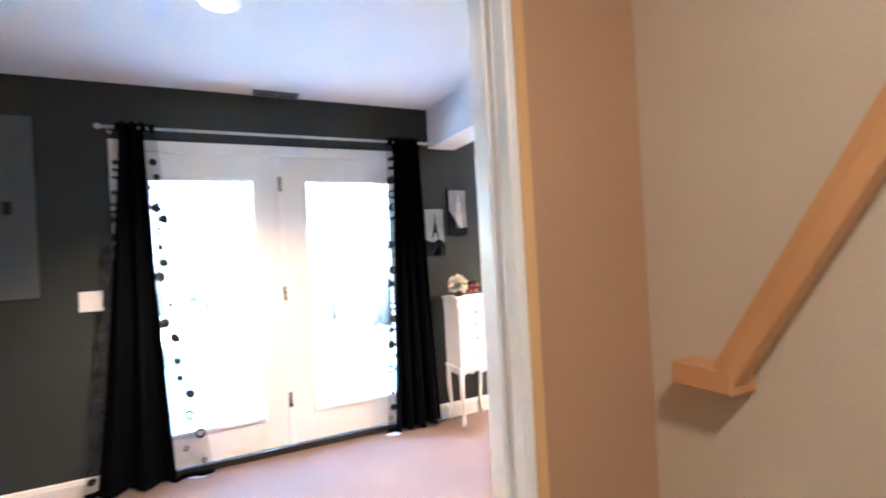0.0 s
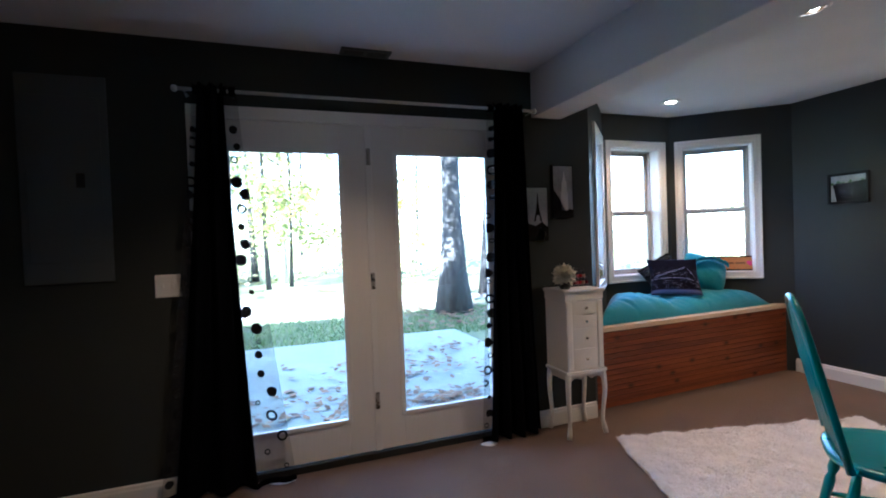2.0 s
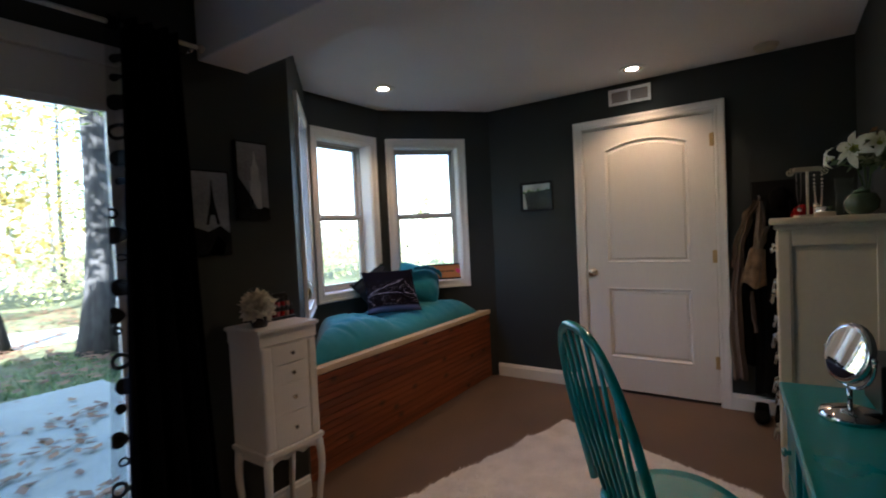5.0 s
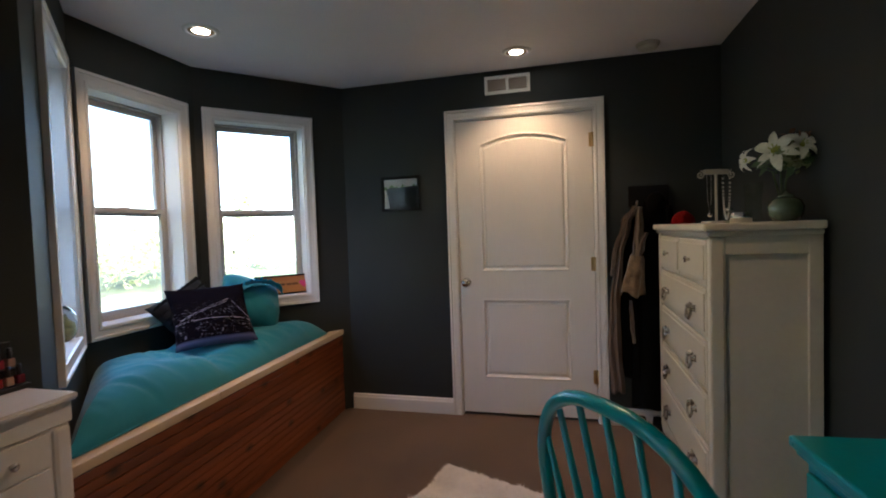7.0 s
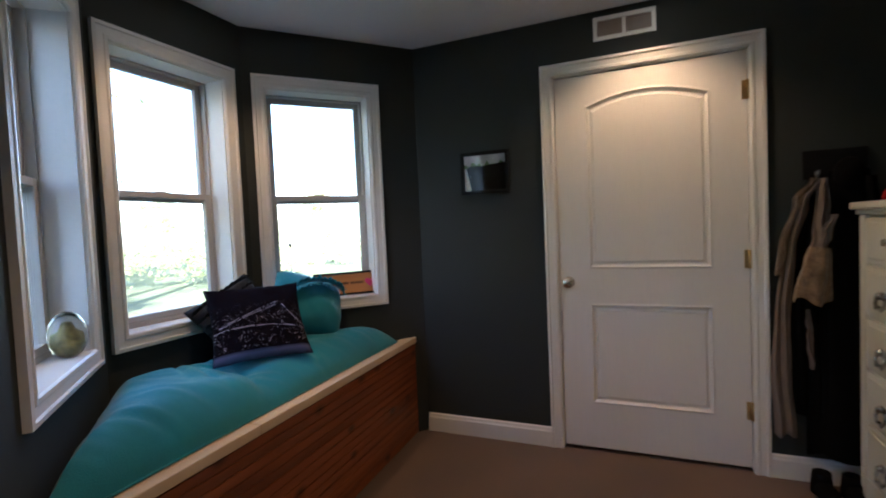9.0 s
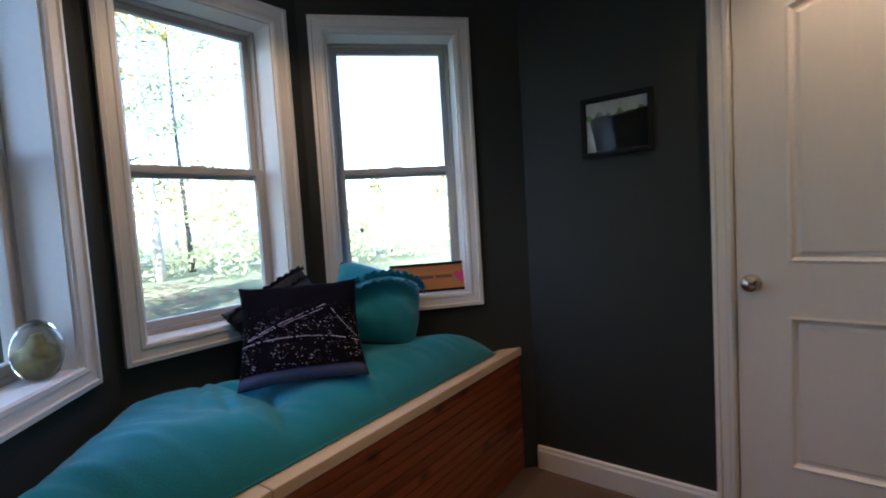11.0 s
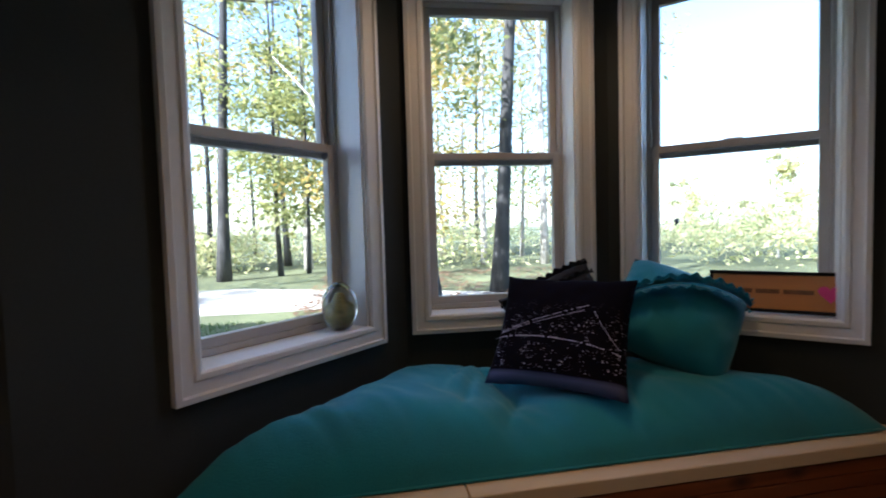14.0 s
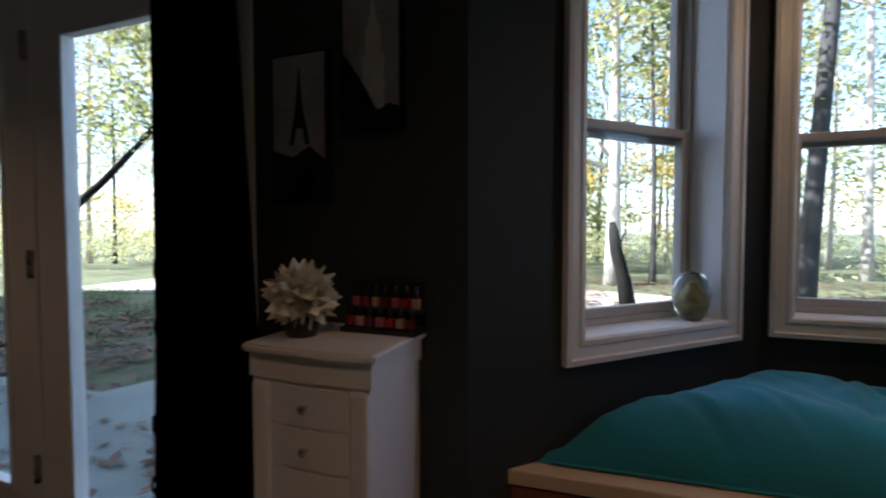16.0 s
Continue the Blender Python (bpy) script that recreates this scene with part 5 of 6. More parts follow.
# ---- jewellery chest ----
def cabriole(h, out, r=0.016):
    """A curved leg: knee swells outward, ankle turns in, pad foot."""
    pts, rad = [], []
    for k in range(11):
        u = k / 10
        s = 0.004 * math.sin(u * 3.1) - 0.006 * math.sin(u * 6.2) + 0.010 * max(0, 0.2 - u) / 0.2
        pts.append((out[0] * s, out[1] * s, u * h))
        rad.append(r * (0.62 + 0.55 * u) if u > 0.1 else r * 0.95)
    return tube(B(), pts, rad, 10)


jc = thing("jewellery_chest", "white lacquered jewellery chest on cabriole legs", "jewellery chest", pose(1.945, 3.640, 0))
JW, JD = 0.308, 0.250


def bowed(x0, x1, y0, y1, bow, n=8):
    return [(x0 + (x1 - x0) * k / n, y0 - bow * (1 - (2 * k / n - 1) ** 2)) for k in range(n + 1)] + [(x1, y1), (x0, y1)]


lid = prism(B(), bowed(0, JW, 0.004, JD + 0.006, 0.008), 0.912, 0.930)
bmesh.ops.bevel(lid, geom=list(lid.edges), offset=0.005, segments=2, affect="EDGES")
part("lid", lid, WHITEF, jc)
part("lid_box", prism(B(), bowed(0.012, JW - 0.012, 0.016, JD, 0.006), 0.862, 0.912), WHITEF, jc)
part("body", prism(B(), bowed(0.018, JW - 0.018, 0.020, JD, 0.004), 0.420, 0.859), WHITEF, jc)
for x in (0.018, JW - 0.062):
    part("side_post", box(B(), x, x + 0.044, 0.010, 0.03, 0.424, 0.856, 0.010), WHITEF, jc)
drawers = [(0.775, 0.852), (0.690, 0.768), (0.565, 0.684), (0.430, 0.558)]
for z0, z1 in drawers:
    dr = part("drawer", prism(B(), bowed(0.066, JW - 0.066, 0.016, 0.03, 0.006), z0, z1), WHITEF, jc)
    part("knob", lathe(B(), [(0.0, 0.0), (0.004, 0.0), (0.004, 0.008), (0.009, 0.012), (0.009, 0.017), (0.0, 0.020)], 14, pose(JW / 2, 0.011, (z0 + z1) / 2, 90)), NICKEL, dr, "small round metal knob")
part("moulding", prism(B(), bowed(0.004, JW - 0.004, 0.006, JD, 0.008), 0.402, 0.420), WHITEF, jc)
ap = B()
prism(ap, [(0.020, 0.402)] + [(0.03 + (JW - 0.06) * k / 20, 0.352 + 0.018 * abs(math.sin(k * 0.47)) + 0.014 * (1 - abs(k - 10) / 10)) for k in range(21)] + [(JW - 0.020, 0.402)], 0.018, 0.032, "xzy")
part("apron", ap, WHITEF, jc, "scalloped apron")
for x in (0.022, JW - 0.036):
    part("side_apron", box(B(), x, x + 0.014, 0.03, JD - 0.01, 0.36, 0.402, 0.003), WHITEF, jc)
for x, y, o in ((0.026, 0.026, (-1, -1)), (JW - 0.026, 0.026, (1, -1)), (0.026, JD - 0.022, (-1, 0.2)), (JW - 0.026, JD - 0.022, (1, 0.2))):
    part("leg", cabriole(0.404, o), WHITEF, jc, at=pose(x, y, 0))


def blossom(n, r, size, material, rnd, up=0.2):
    """Cupped petals set about a ball."""
    bm = B()
    for k in range(n):
        d = Vector((rnd.gauss(0, 1), rnd.gauss(0, 1), rnd.gauss(0, 1) + up)).normalized()
        a = d.orthogonal().normalized()
        t = rnd.random() * 6.28
        a, b = a * math.cos(t) + d.cross(a) * math.sin(t), d.cross(a) * math.cos(t) - a * math.sin(t)
        s = size * (0.7 + 0.6 * rnd.random())
        sheet(bm, 4, 4, lambda u, v: d * (r + 0.30 * s * ((2 * u - 1) ** 2 + (2 * v - 1) ** 2) - 0.2 * s) + a * s * (u - 0.5) * (1.2 - 0.4 * v) + b * s * (v - 0.5))
    return bm


fl = thing("flower_arrangement", "cream silk flower ball in a small black pot", "flowers", pose(2.020, 3.745, 0.930))
part("pot", lathe(B(), [(0.0, 0.0), (0.030, 0.0), (0.040, 0.03), (0.038, 0.045), (0.0, 0.045)], 20), BLACKP, fl, "black pot")
part("blossom", blossom(64, 0.042, 0.056, PETAL, random.Random(4)), PETAL, fl, at=pose(0, 0, 0.085))
ob2 = thing("cosmetics_rack", "black rack filled with small nail polish bottles", "rack", pose(2.075, 3.806, 0.930))
part("tray", box(B(), 0, 0.185, 0, 0.075, 0, 0.012, 0.002), BLACKP, ob2)
part("back", box(B(), 0, 0.185, 0.064, 0.075, 0.012, 0.115, 0.002), BLACKP, ob2)
part("shelf", box(B(), 0, 0.185, 0.030, 0.064, 0.045, 0.052, 0.002), BLACKP, ob2)
POLISH = [mat("polish_%s" % n, c, 0.15, var=0.05, bump=0) for n, c in (("red", (0.35, 0.02, 0.02)), ("pink", (0.45, 0.12, 0.14)), ("wine", (0.12, 0.01, 0.02)), ("nude", (0.42, 0.25, 0.18)))]
for r in range(2):
    for k in range(7):
        bo = part("bottle", box(B(), 0.010 + 0.025 * k, 0.028 + 0.025 * k, 0.010 + 0.030 * r, 0.028 + 0.030 * r, 0.013 + 0.040 * r, 0.036 + 0.040 * r, 0.003), POLISH[(k * 3 + r) % 4], ob2)
        part("cap", lathe(B(), [(0.0, 0), (0.006, 0), (0.005, 0.026), (0, 0.026)], 10, pose(0.019 + 0.025 * k, 0.019 + 0.030 * r, 0.036 + 0.040 * r)), BLACKP, bo)


# ---- rug ----
CORN = [Vector((2.215, 3.535)), Vector((3.835, 3.125)), Vector((3.40, 2.02)), Vector((1.80, 2.36))]


def rug_xy(u, v):
    p = (CORN[0].lerp(CORN[1], u)).lerp(CORN[3].lerp(CORN[2], u), v)
    return p


def rug_top(u, v):
    p = rug_xy(u, v)
    edge = min(u, 1 - u, v, 1 - v)
    k = 0.022 * noise.noise((p.x * 7, p.y * 7, 0)) * (1 if edge < 0.03 else 0) + 0.010 * noise.noise((p.x * 26, p.y * 26, 4))
    q = Vector((0.5 - u, 0.5 - v))
    z = 0.004 + min(1, edge / 0.012) * (0.026 + 0.007 * noise.noise((p.x * 16, p.y * 16, 2)) + 0.007 * noise.noise((p.x * 45, p.y * 45, 7)))
    return p.x + k, p.y + k, z


rg = thing("rug", "white shaggy faux-fur rug on the carpet", "rug")
part("fur_surface", sheet(B(), 190, 140, rug_top), RUG, rg)
rr = random.Random(9)
vs, fs = [], []
for _ in range(16000):
    u, v = (rr.random(), rr.random()) if rr.random() < 0.8 else ((rr.random(), round(rr.random())) if rr.random() < 0.5 else (round(rr.random()), rr.random()))
    x, y, z = rug_top(min(0.999, max(0.001, u)), min(0.999, max(0.001, v)))
    a, ln, w = rr.random() * 6.28, 0.012 + 0.014 * rr.random(), 0.0035
    k = len(vs)
    vs += [(x - w * math.sin(a), y + w * math.cos(a), max(0.003, z - 0.004)), (x + w * math.sin(a), y - w * math.cos(a), max(0.003, z - 0.004)), (x + ln * math.cos(a), y + ln * math.sin(a), z + 0.006 + 0.004 * rr.random())]
    fs.append((k, k + 1, k + 2))
tagged(cloud("fringe", vs, fs, RUG, rg), kind="stuff")


# ---- Windsor chair ----
def windsor():
    c = thing("chair", "teal painted bow-back Windsor chair facing a desk", "chair", pose(2.335, 2.195, 0, 0, 0, 40))
    zs = 0.450

    def rim(t, k=1.0):
        a, b = math.cos(t), math.sin(t)
        x = 0.230 * k * (abs(a) ** 0.75) * (1 if a > 0 else -1) * (1.0 if b > 0 else 1.04)
        y = 0.205 * k * (abs(b) ** 0.75) * (1 if b > 0 else -1)
        return x, y
    sb = B()
    outl = [rim(k * 6.2832 / 40) for k in range(40)]
    loops(sb, [[(x * 0.90, y * 0.90, zs - 0.034) for x, y in outl], [(x * 0.985, y * 0.985, zs - 0.024) for x, y in outl], [(x, y, zs - 0.010) for x, y in outl], [(x * 0.97, y * 0.97, zs) for x, y in outl], [(x * 0.80, y * 0.80, zs - 0.004) for x, y in outl], [(x * 0.45, y * 0.45, zs - 0.010) for x, y in outl]])
    sb.faces.new(list(reversed([v for v in list(sb.verts)[:40]])))
    for f in sb.faces:
        f.smooth = True
    part("seat", sb, TEALP, c)

    def back(z):
        return 0.165 + (z - zs) * 0.235
    bow, rad = [], []
    for k in range(25):
        t = math.pi * k / 24
        z = zs - 0.01 + 0.565 * (math.sin(t) ** 0.62)
        x = -0.235 * math.copysign(abs(math.cos(t)) ** 0.8, math.cos(t)) * (1 + 0.08 * math.sin(t))
        bow.append((x, back(z), z))
        rad.append(0.0135)
    part("bow", tube(B(), bow, rad, 10), TEALP, c)
    for k in range(7):
        x = -0.150 + 0.050 * k
        xt = x * 1.24
        ztop = zs - 0.01 + 0.565 * (max(0.05, 1 - (abs(xt) / 0.250) ** 2.5)) ** 0.31 - 0.004
        part("spindle", tube(B(), [(x * 0.92, back(zs), zs - 0.01), ((x + xt) / 2, back((zs + ztop) / 2) + 0.008, (zs + ztop) / 2), (xt, back(ztop), ztop)], [0.0065, 0.0085, 0.006], 8), TEALP, c)
    for sx in (-1, 1):
        for sy in (-1, 1):
            a, b = (0.135 * sx, 0.125 * sy, zs - 0.026), (0.205 * sx, 0.205 * sy, 0.0)
            pts = [tuple(a[i] + (b[i] - a[i]) * u for i in range(3)) for u in (0, 0.12, 0.3, 0.36, 0.42, 0.7, 0.78, 1.0)]
            part("leg", tube(B(), pts, [0.012, 0.015, 0.020, 0.013, 0.019, 0.016, 0.013, 0.010], 10), TEALP, c)
    for sx in (-1, 1):
        part("stretcher", tube(B(), [(0.177 * sx, -0.172, 0.18), (0.180 * sx, 0, 0.18), (0.177 * sx, 0.172, 0.18)], [0.009, 0.014, 0.009], 8), TEALP, c)
    part("stretcher", tube(B(), [(-0.178, 0, 0.18), (0, 0, 0.18), (0.178, 0, 0.18)], [0.009, 0.014, 0.009], 8), TEALP, c)
    return c


windsor()

# ---- desk and what stands on it ----
DX0, DX1, DY0, DY1, DZ = 1.775, 2.700, 1.625, 1.938, 0.76
dk = thing("desk", "teal painted wooden desk against the wall", "desk", pose(DX0, 1.888, 0, 0, 0, 4.0) @ pose(-DX0, -DY1, 0))
top = B()
box(top, DX0, DX1, DY0, DY1, DZ - 0.028, DZ, 0.007)
part("desktop", top, TEALP, dk)
part("top_moulding", box(B(), DX0 + 0.012, DX1 - 0.012, DY0 + 0.01, DY1 - 0.012, DZ - 0.044, DZ - 0.028, 0.005), TEALP, dk)
for x0, x1 in ((DX0 + 0.03, DX0 + 0.30), (DX1 - 0.30, DX1 - 0.03)):
    part("pedestal", box(B(), x0, x1, DY0 + 0.02, DY1 - 0.03, 0.06, DZ - 0.044, 0.004), TEALP, dk)
    part("plinth", box(B(), x0 - 0.006, x1 + 0.006, DY0 + 0.02, DY1 - 0.022, 0.0, 0.065, 0.004), TEALP, dk)
    for k in range(3):
        z = 0.09 + 0.205 * k
        d = part("drawer", box(B(), x0 + 0.018, x1 - 0.018, DY1 - 0.031, DY1 - 0.016, z, z + 0.190, 0.005), TEALP, dk)
        part("knob", lathe(B(), [(0.0, 0), (0.007, 0), (0.007, 0.010), (0.014, 0.016), (0.012, 0.024), (0, 0.027)], 14, pose((x0 + x1) / 2, DY1 - 0.017, z + 0.095, -90)), NICKEL, d, "round metal knob")
part("knee_drawer", box(B(), DX0 + 0.31, DX1 - 0.31, DY0 + 0.02, DY1 - 0.030, DZ - 0.15, DZ - 0.044, 0.004), TEALP, dk)

mm = thing("vanity_mirror", "round chrome vanity mirror on a pedestal base", "mirror", pose(2.425, 1.800, DZ, 0, 0, 30))
part("base", lathe(B(), [(0.0, 0.0), (0.066, 0.0), (0.068, 0.010), (0.060, 0.022), (0.030, 0.030), (0.010, 0.034), (0.0, 0.034)], 32), CHROME, mm)
part("stem", tube(B(), [(0, 0, 0.03), (0, 0, 0.085)], 0.006, 12), CHROME, mm)
tilt = pose(0, 0, 0.170, 104, 0, 0) @ Matrix.Diagonal((0.82, 0.82, 0.82, 1))
part("rim", lathe(B(), [(0.084, -0.012), (0.094, -0.010), (0.097, 0.0), (0.094, 0.010), (0.084, 0.012), (0.084, -0.012)], 40, tilt), CHROME, mm)
part("glass", lathe(B(), [(0.0, -0.0138), (0.081, -0.0138), (0.0835, -0.0138), (0.084, -0.0130), (0.084, 0.008), (0.0835, 0.009), (0.081, 0.009), (0.0, 0.009)], 40, tilt), MIRROR, mm, "silver mirror glass")
for s in (-1, 1):
    part("pivot", ball(B(), 0.007, (s * 0.083, 0, 0.170)), CHROME, mm)
part("yoke", tube(B(), [(0.084 * math.cos(t), 0.0, 0.170 - 0.088 * math.sin(t)) for t in [math.pi * k / 16 for k in range(17)]], 0.005, 8), CHROME, mm)
bx = thing("jewellery_stand", "black jewellery box edged with small studs", "box", pose(2.46, 1.630, DZ, 0, 0, 4))
part("box", box(B(), 0, 0.20, 0, 0.105, 0, 0.135, 0.006), BLACKP, bx)
for k in range(6):
    part("stud", ball(B(), 0.005, (-0.001, 0.088, 0.016 + 0.02 * k), u=8, v=6), CHROME, bx)

# ---- tall dresser ----
DRX0, DRX1, DRY0, DRY1, DRZ = 3.348, 4.385, 1.585, 1.950, 1.286
ds = thing("dresser", "tall cream painted dresser with bail pulls", "dresser", pose(DRX0, DRY0, 0))
w, d, z = DRX1 - DRX0, DRY1 - DRY0, DRZ
part("top", box(B(), -0.026, w + 0.026, -0.004, d + 0.030, z - 0.030, z, 0.008), CREAM, ds)
part("crown", box(B(), -0.012, w + 0.012, 0, d + 0.014, z - 0.050, z - 0.030, 0.006), CREAM, ds)
part("body", box(B(), 0.012, w - 0.012, 0, d - 0.012, 0.11, z - 0.05), CREAM, ds)
for x in (0.0, w - 0.022):
    for q in ((0.0, 0.045, 0.11, z - 0.05), (d - 0.050, d, 0.11, z - 0.05)):
        part("side_frame", box(B(), x, x + 0.022, q[0], q[1], q[2], q[3], 0.003), CREAM, ds)
    for q in ((0.045, d - 0.05, 0.11, 0.20), (0.045, d - 0.05, z - 0.12, z - 0.05)):
        part("side_frame", box(B(), x, x + 0.022, q[0], q[1], q[2], q[3], 0.003), CREAM, ds)
for x in (0.0, w - 0.05):
    part("corner_post", box(B(), x - 0.003 + (0.006 if x else 0), x + 0.047 + (0.006 if x else 0), d - 0.047, d + 0.004, 0.10, z - 0.05, 0.008), CREAM, ds)
rows = [(1.045, 1.221), (0.840, 1.030), (0.625, 0.820), (0.405, 0.610), (0.170, 0.390)]


def bail(parent, x, zz):
    p = B()
    for s in (-1, 1):
        lathe(p, [(0, 0), (0.017, 0), (0.014, 0.007), (0.008, 0.018), (0.0, 0.021)], 12, pose(x + 0.036 * s, d + 0.009, zz + 0.008, -90))
    tube(p, [(x - 0.036, d + 0.022, zz + 0.008), (x - 0.036, d + 0.026, zz - 0.018), (x - 0.020, d + 0.030, zz - 0.038), (x, d + 0.030, zz - 0.028), (x + 0.020, d + 0.030, zz - 0.038), (x + 0.036, d + 0.026, zz - 0.016), (x + 0.036, d + 0.022, zz + 0.008)], 0.0062, 8)
    box(p, x - 0.05, x + 0.05, d + 0.007, d + 0.0105, zz - 0.008, zz + 0.022, 0.001)
    part("bail_pull", p, PEWTER, parent, "antique metal bail pull")


for k, (z0, z1) in enumerate(rows):
    spans = ((0.060, w / 2 - 0.006), (w / 2 + 0.006, w - 0.060)) if k == 0 else ((0.060, w - 0.060),)
    for x0, x1 in spans:
        f = B()
        box(f, x0, x1, d - 0.014, d + 0.002, z0, z1, 0.003)
        box(f, x0 + 0.018, x1 - 0.018, d, d + 0.008, z0 + 0.018, z1 - 0.018, 0.004)
        dr = part("drawer", f, CREAM, ds)
        if k == 0:
            part("knob", lathe(B(), [(0.0, 0), (0.006, 0), (0.006, 0.012), (0.014, 0.018), (0.012, 0.026), (0, 0.028)], 14, pose((x0 + x1) / 2, d + 0.006, (z0 + z1) / 2, -90)), NICKEL, dr, "round metal knob")
        else:
            for x in (w * 0.24, w * 0.76):
                bail(dr, x, (z0 + z1) / 2 - 0.012)
ap = B()
prism(ap, [(0.03, 0.165)] + [(0.05 + (w - 0.10) * k / 24, 0.070 + 0.045 * abs(math.sin(k * 0.39)) * (0.6 if 8 < k < 16 else 1)) for k in range(25)] + [(w - 0.03, 0.165)], d - 0.022, d + 0.002, "xzy")
part("apron", ap, CREAM, ds, "scalloped base apron")
for x, y, o in ((0.035, d - 0.03, (-0.6, 1)), (w - 0.035, d - 0.03, (0.6, 1)), (0.035, 0.035, (-1, 0)), (w - 0.035, 0.035, (1, 0))):
    part("foot", cabriole(0.13, o, 0.026), CREAM, ds, at=pose(x, y, 0))

# things on the dresser
ns = thing("necklace_stand", "scrolled cream necklace stand hung with beads", "jewellery stand", pose(3.715, 1.83, DRZ, 0, 0, -72))
part("foot", box(B(), -0.05, 0.05, -0.035, 0.035, 0, 0.010, 0.003), CREAM, ns)
part("post", tube(B(), [(0, 0, 0.008), (0, 0, 0.225)], 0.006, 10), CREAM, ns)
part("bar", box(B(), -0.055, 0.055, -0.010, 0.010, 0.215, 0.237, 0.004), CREAM, ns)
for s in (-1, 1):
    part("scroll", tube(B(), [(s * (0.072 + 0.019 * (1 - k / 26) * math.cos(k * 0.42 + 1.6)), 0, 0.214 + 0.019 * (1 - k / 26) * math.sin(k * 0.42 + 1.6)) for k in range(24)], 0.0032, 6), CREAM, ns)
bd = B()
for k in range(40):
    t = k / 39
    ball(bd, 0.0052, (0.038 + 0.016 * math.cos(t * 3.1416), -0.014, 0.222 - 0.205 * max(0.0, math.sin(t * 3.1416)) ** 0.8), u=8, v=6)
part("necklace", bd, PEARL, ns, "strand of pale beads")
part("necklace", tube(B(), [(-0.050, -0.012, 0.215), (-0.048, -0.014, 0.10), (-0.040, -0.014, 0.045), (-0.032, -0.014, 0.10), (-0.030, -0.012, 0.215)], 0.0015, 6), PEWTER, ns, "thin chain")
part("pendant", ball(B(), 0.010, (-0.040, -0.015, 0.036)), CHROME, ns)
gv = thing("glass_vase", "tall clear glass hurricane vase", "vase", pose(3.668, 1.700, DRZ))
part("glass", lathe(B(), [(0.0, 0.0), (0.030, 0.0), (0.034, 0.006), (0.030, 0.10), (0.036, 0.165), (0.033, 0.165), (0.027, 0.10), (0.031, 0.010), (0.0, 0.008)], 28), JARGLASS, gv)
tc = thing("candle_holder", "short silver tealight candle holder", "candle holder", pose(3.582, 1.775, DRZ))
part("cup", lathe(B(), [(0.0, 0.0), (0.040, 0.0), (0.040, 0.042), (0.037, 0.042), (0.036, 0.012), (0.0, 0.012)], 24), CHROME, tc)
part("candle", lathe(B(), [(0.0, 0.011), (0.028, 0.011), (0.028, 0.026), (0.0, 0.027)], 20), LILY, tc)
sp = thing("salt_shaker", "small clear glass bottle with a metal cap", "bottle", pose(3.645, 1.800, DRZ))
part("bottle", lathe(B(), [(0.0, 0.0), (0.017, 0.0), (0.018, 0.035), (0.013, 0.046), (0.0, 0.046)], 18), JARGLASS, sp)
part("cap", lathe(B(), [(0.0, 0.046), (0.015, 0.046), (0.013, 0.062), (0.0, 0.064)], 18), CHROME, sp)
gj = thing("ginger_jar", "squat green glazed jar with a lid", "jar", pose(3.455, 1.662, DRZ))
part("jar", lathe(B(), [(0.0, 0.0), (0.036, 0.0), (0.056, 0.024), (0.060, 0.055), (0.048, 0.082), (0.028, 0.090), (0.0, 0.090)], 30), POT, gj)
part("lid", lathe(B(), [(0.0, 0.090), (0.030, 0.091), (0.024, 0.102), (0.008, 0.106), (0.008, 0.114), (0.0, 0.116)], 24), POT, gj)
lv = thing("lily_vase", "glass bottle vase of white silk lilies", "flowers", pose(3.575, 1.628, DRZ))
part("bottle", lathe(B(), [(0.0, 0.0), (0.038, 0.0), (0.040, 0.06), (0.018, 0.10), (0.014, 0.20), (0.017, 0.215), (0.014, 0.215), (0.011, 0.20), (0.0, 0.02)], 24), JARGLASS, lv)
rl = random.Random(3)


def lily(hx, hy, hz, s, face, cup, turn):
    """Six pointed petals curling back round a yellow-green throat with stamens."""
    part("stem", tube(B(), [(0, 0, 0.06), (hx * 0.3, hy * 0.3, 0.2), (hx * 0.92, hy * 0.92, hz - 0.02)], 0.0035, 6), STEM, lv)
    axis = Vector(face).normalized()
    side = axis.orthogonal().normalized()
    at = Vector((hx, hy, hz))
    for j in range(6):
        a = j * 1.047 + turn
        out = side * math.cos(a) + axis.cross(side) * math.sin(a)
        lat = axis.cross(out)
        wide = 0.62 if j % 2 else 0.46
        pb = B()
        sheet(pb, 10, 6, lambda u, v: at + out * s * (1.25 * u ** 1.15) + axis * s * (cup * math.sin(u * 2.5) - 0.28 * u ** 3) + lat * s * wide * (v - 0.5) * math.sin(0.12 + u * 2.95) ** 0.8 - axis * s * 0.35 * (1 - u) * (1 - (2 * v - 1) ** 2) * 0.4, 0.0008)
        part("petal", pb, LILY, lv, "white lily petal")
    part("throat", lathe(B(), [(0.0, -0.004), (0.30 * s, 0.10 * s), (0.20 * s, 0.12 * s), (0.0, 0.08 * s)], 12, Matrix.Translation(at) @ axis.to_track_quat("Z", "Y").to_matrix().to_4x4()), THROAT, lv, "yellow-green lily throat")
    for j in range(5):
        a = j * 1.257
        tip = at + axis * s * 0.55 + (side * math.cos(a) + axis.cross(side) * math.sin(a)) * s * 0.22
        part("stamen", tube(B(), [at, (at + tip) / 2 + axis * 0.004, tip], [0.0012, 0.0010, 0.0026], 5), THROAT, lv)


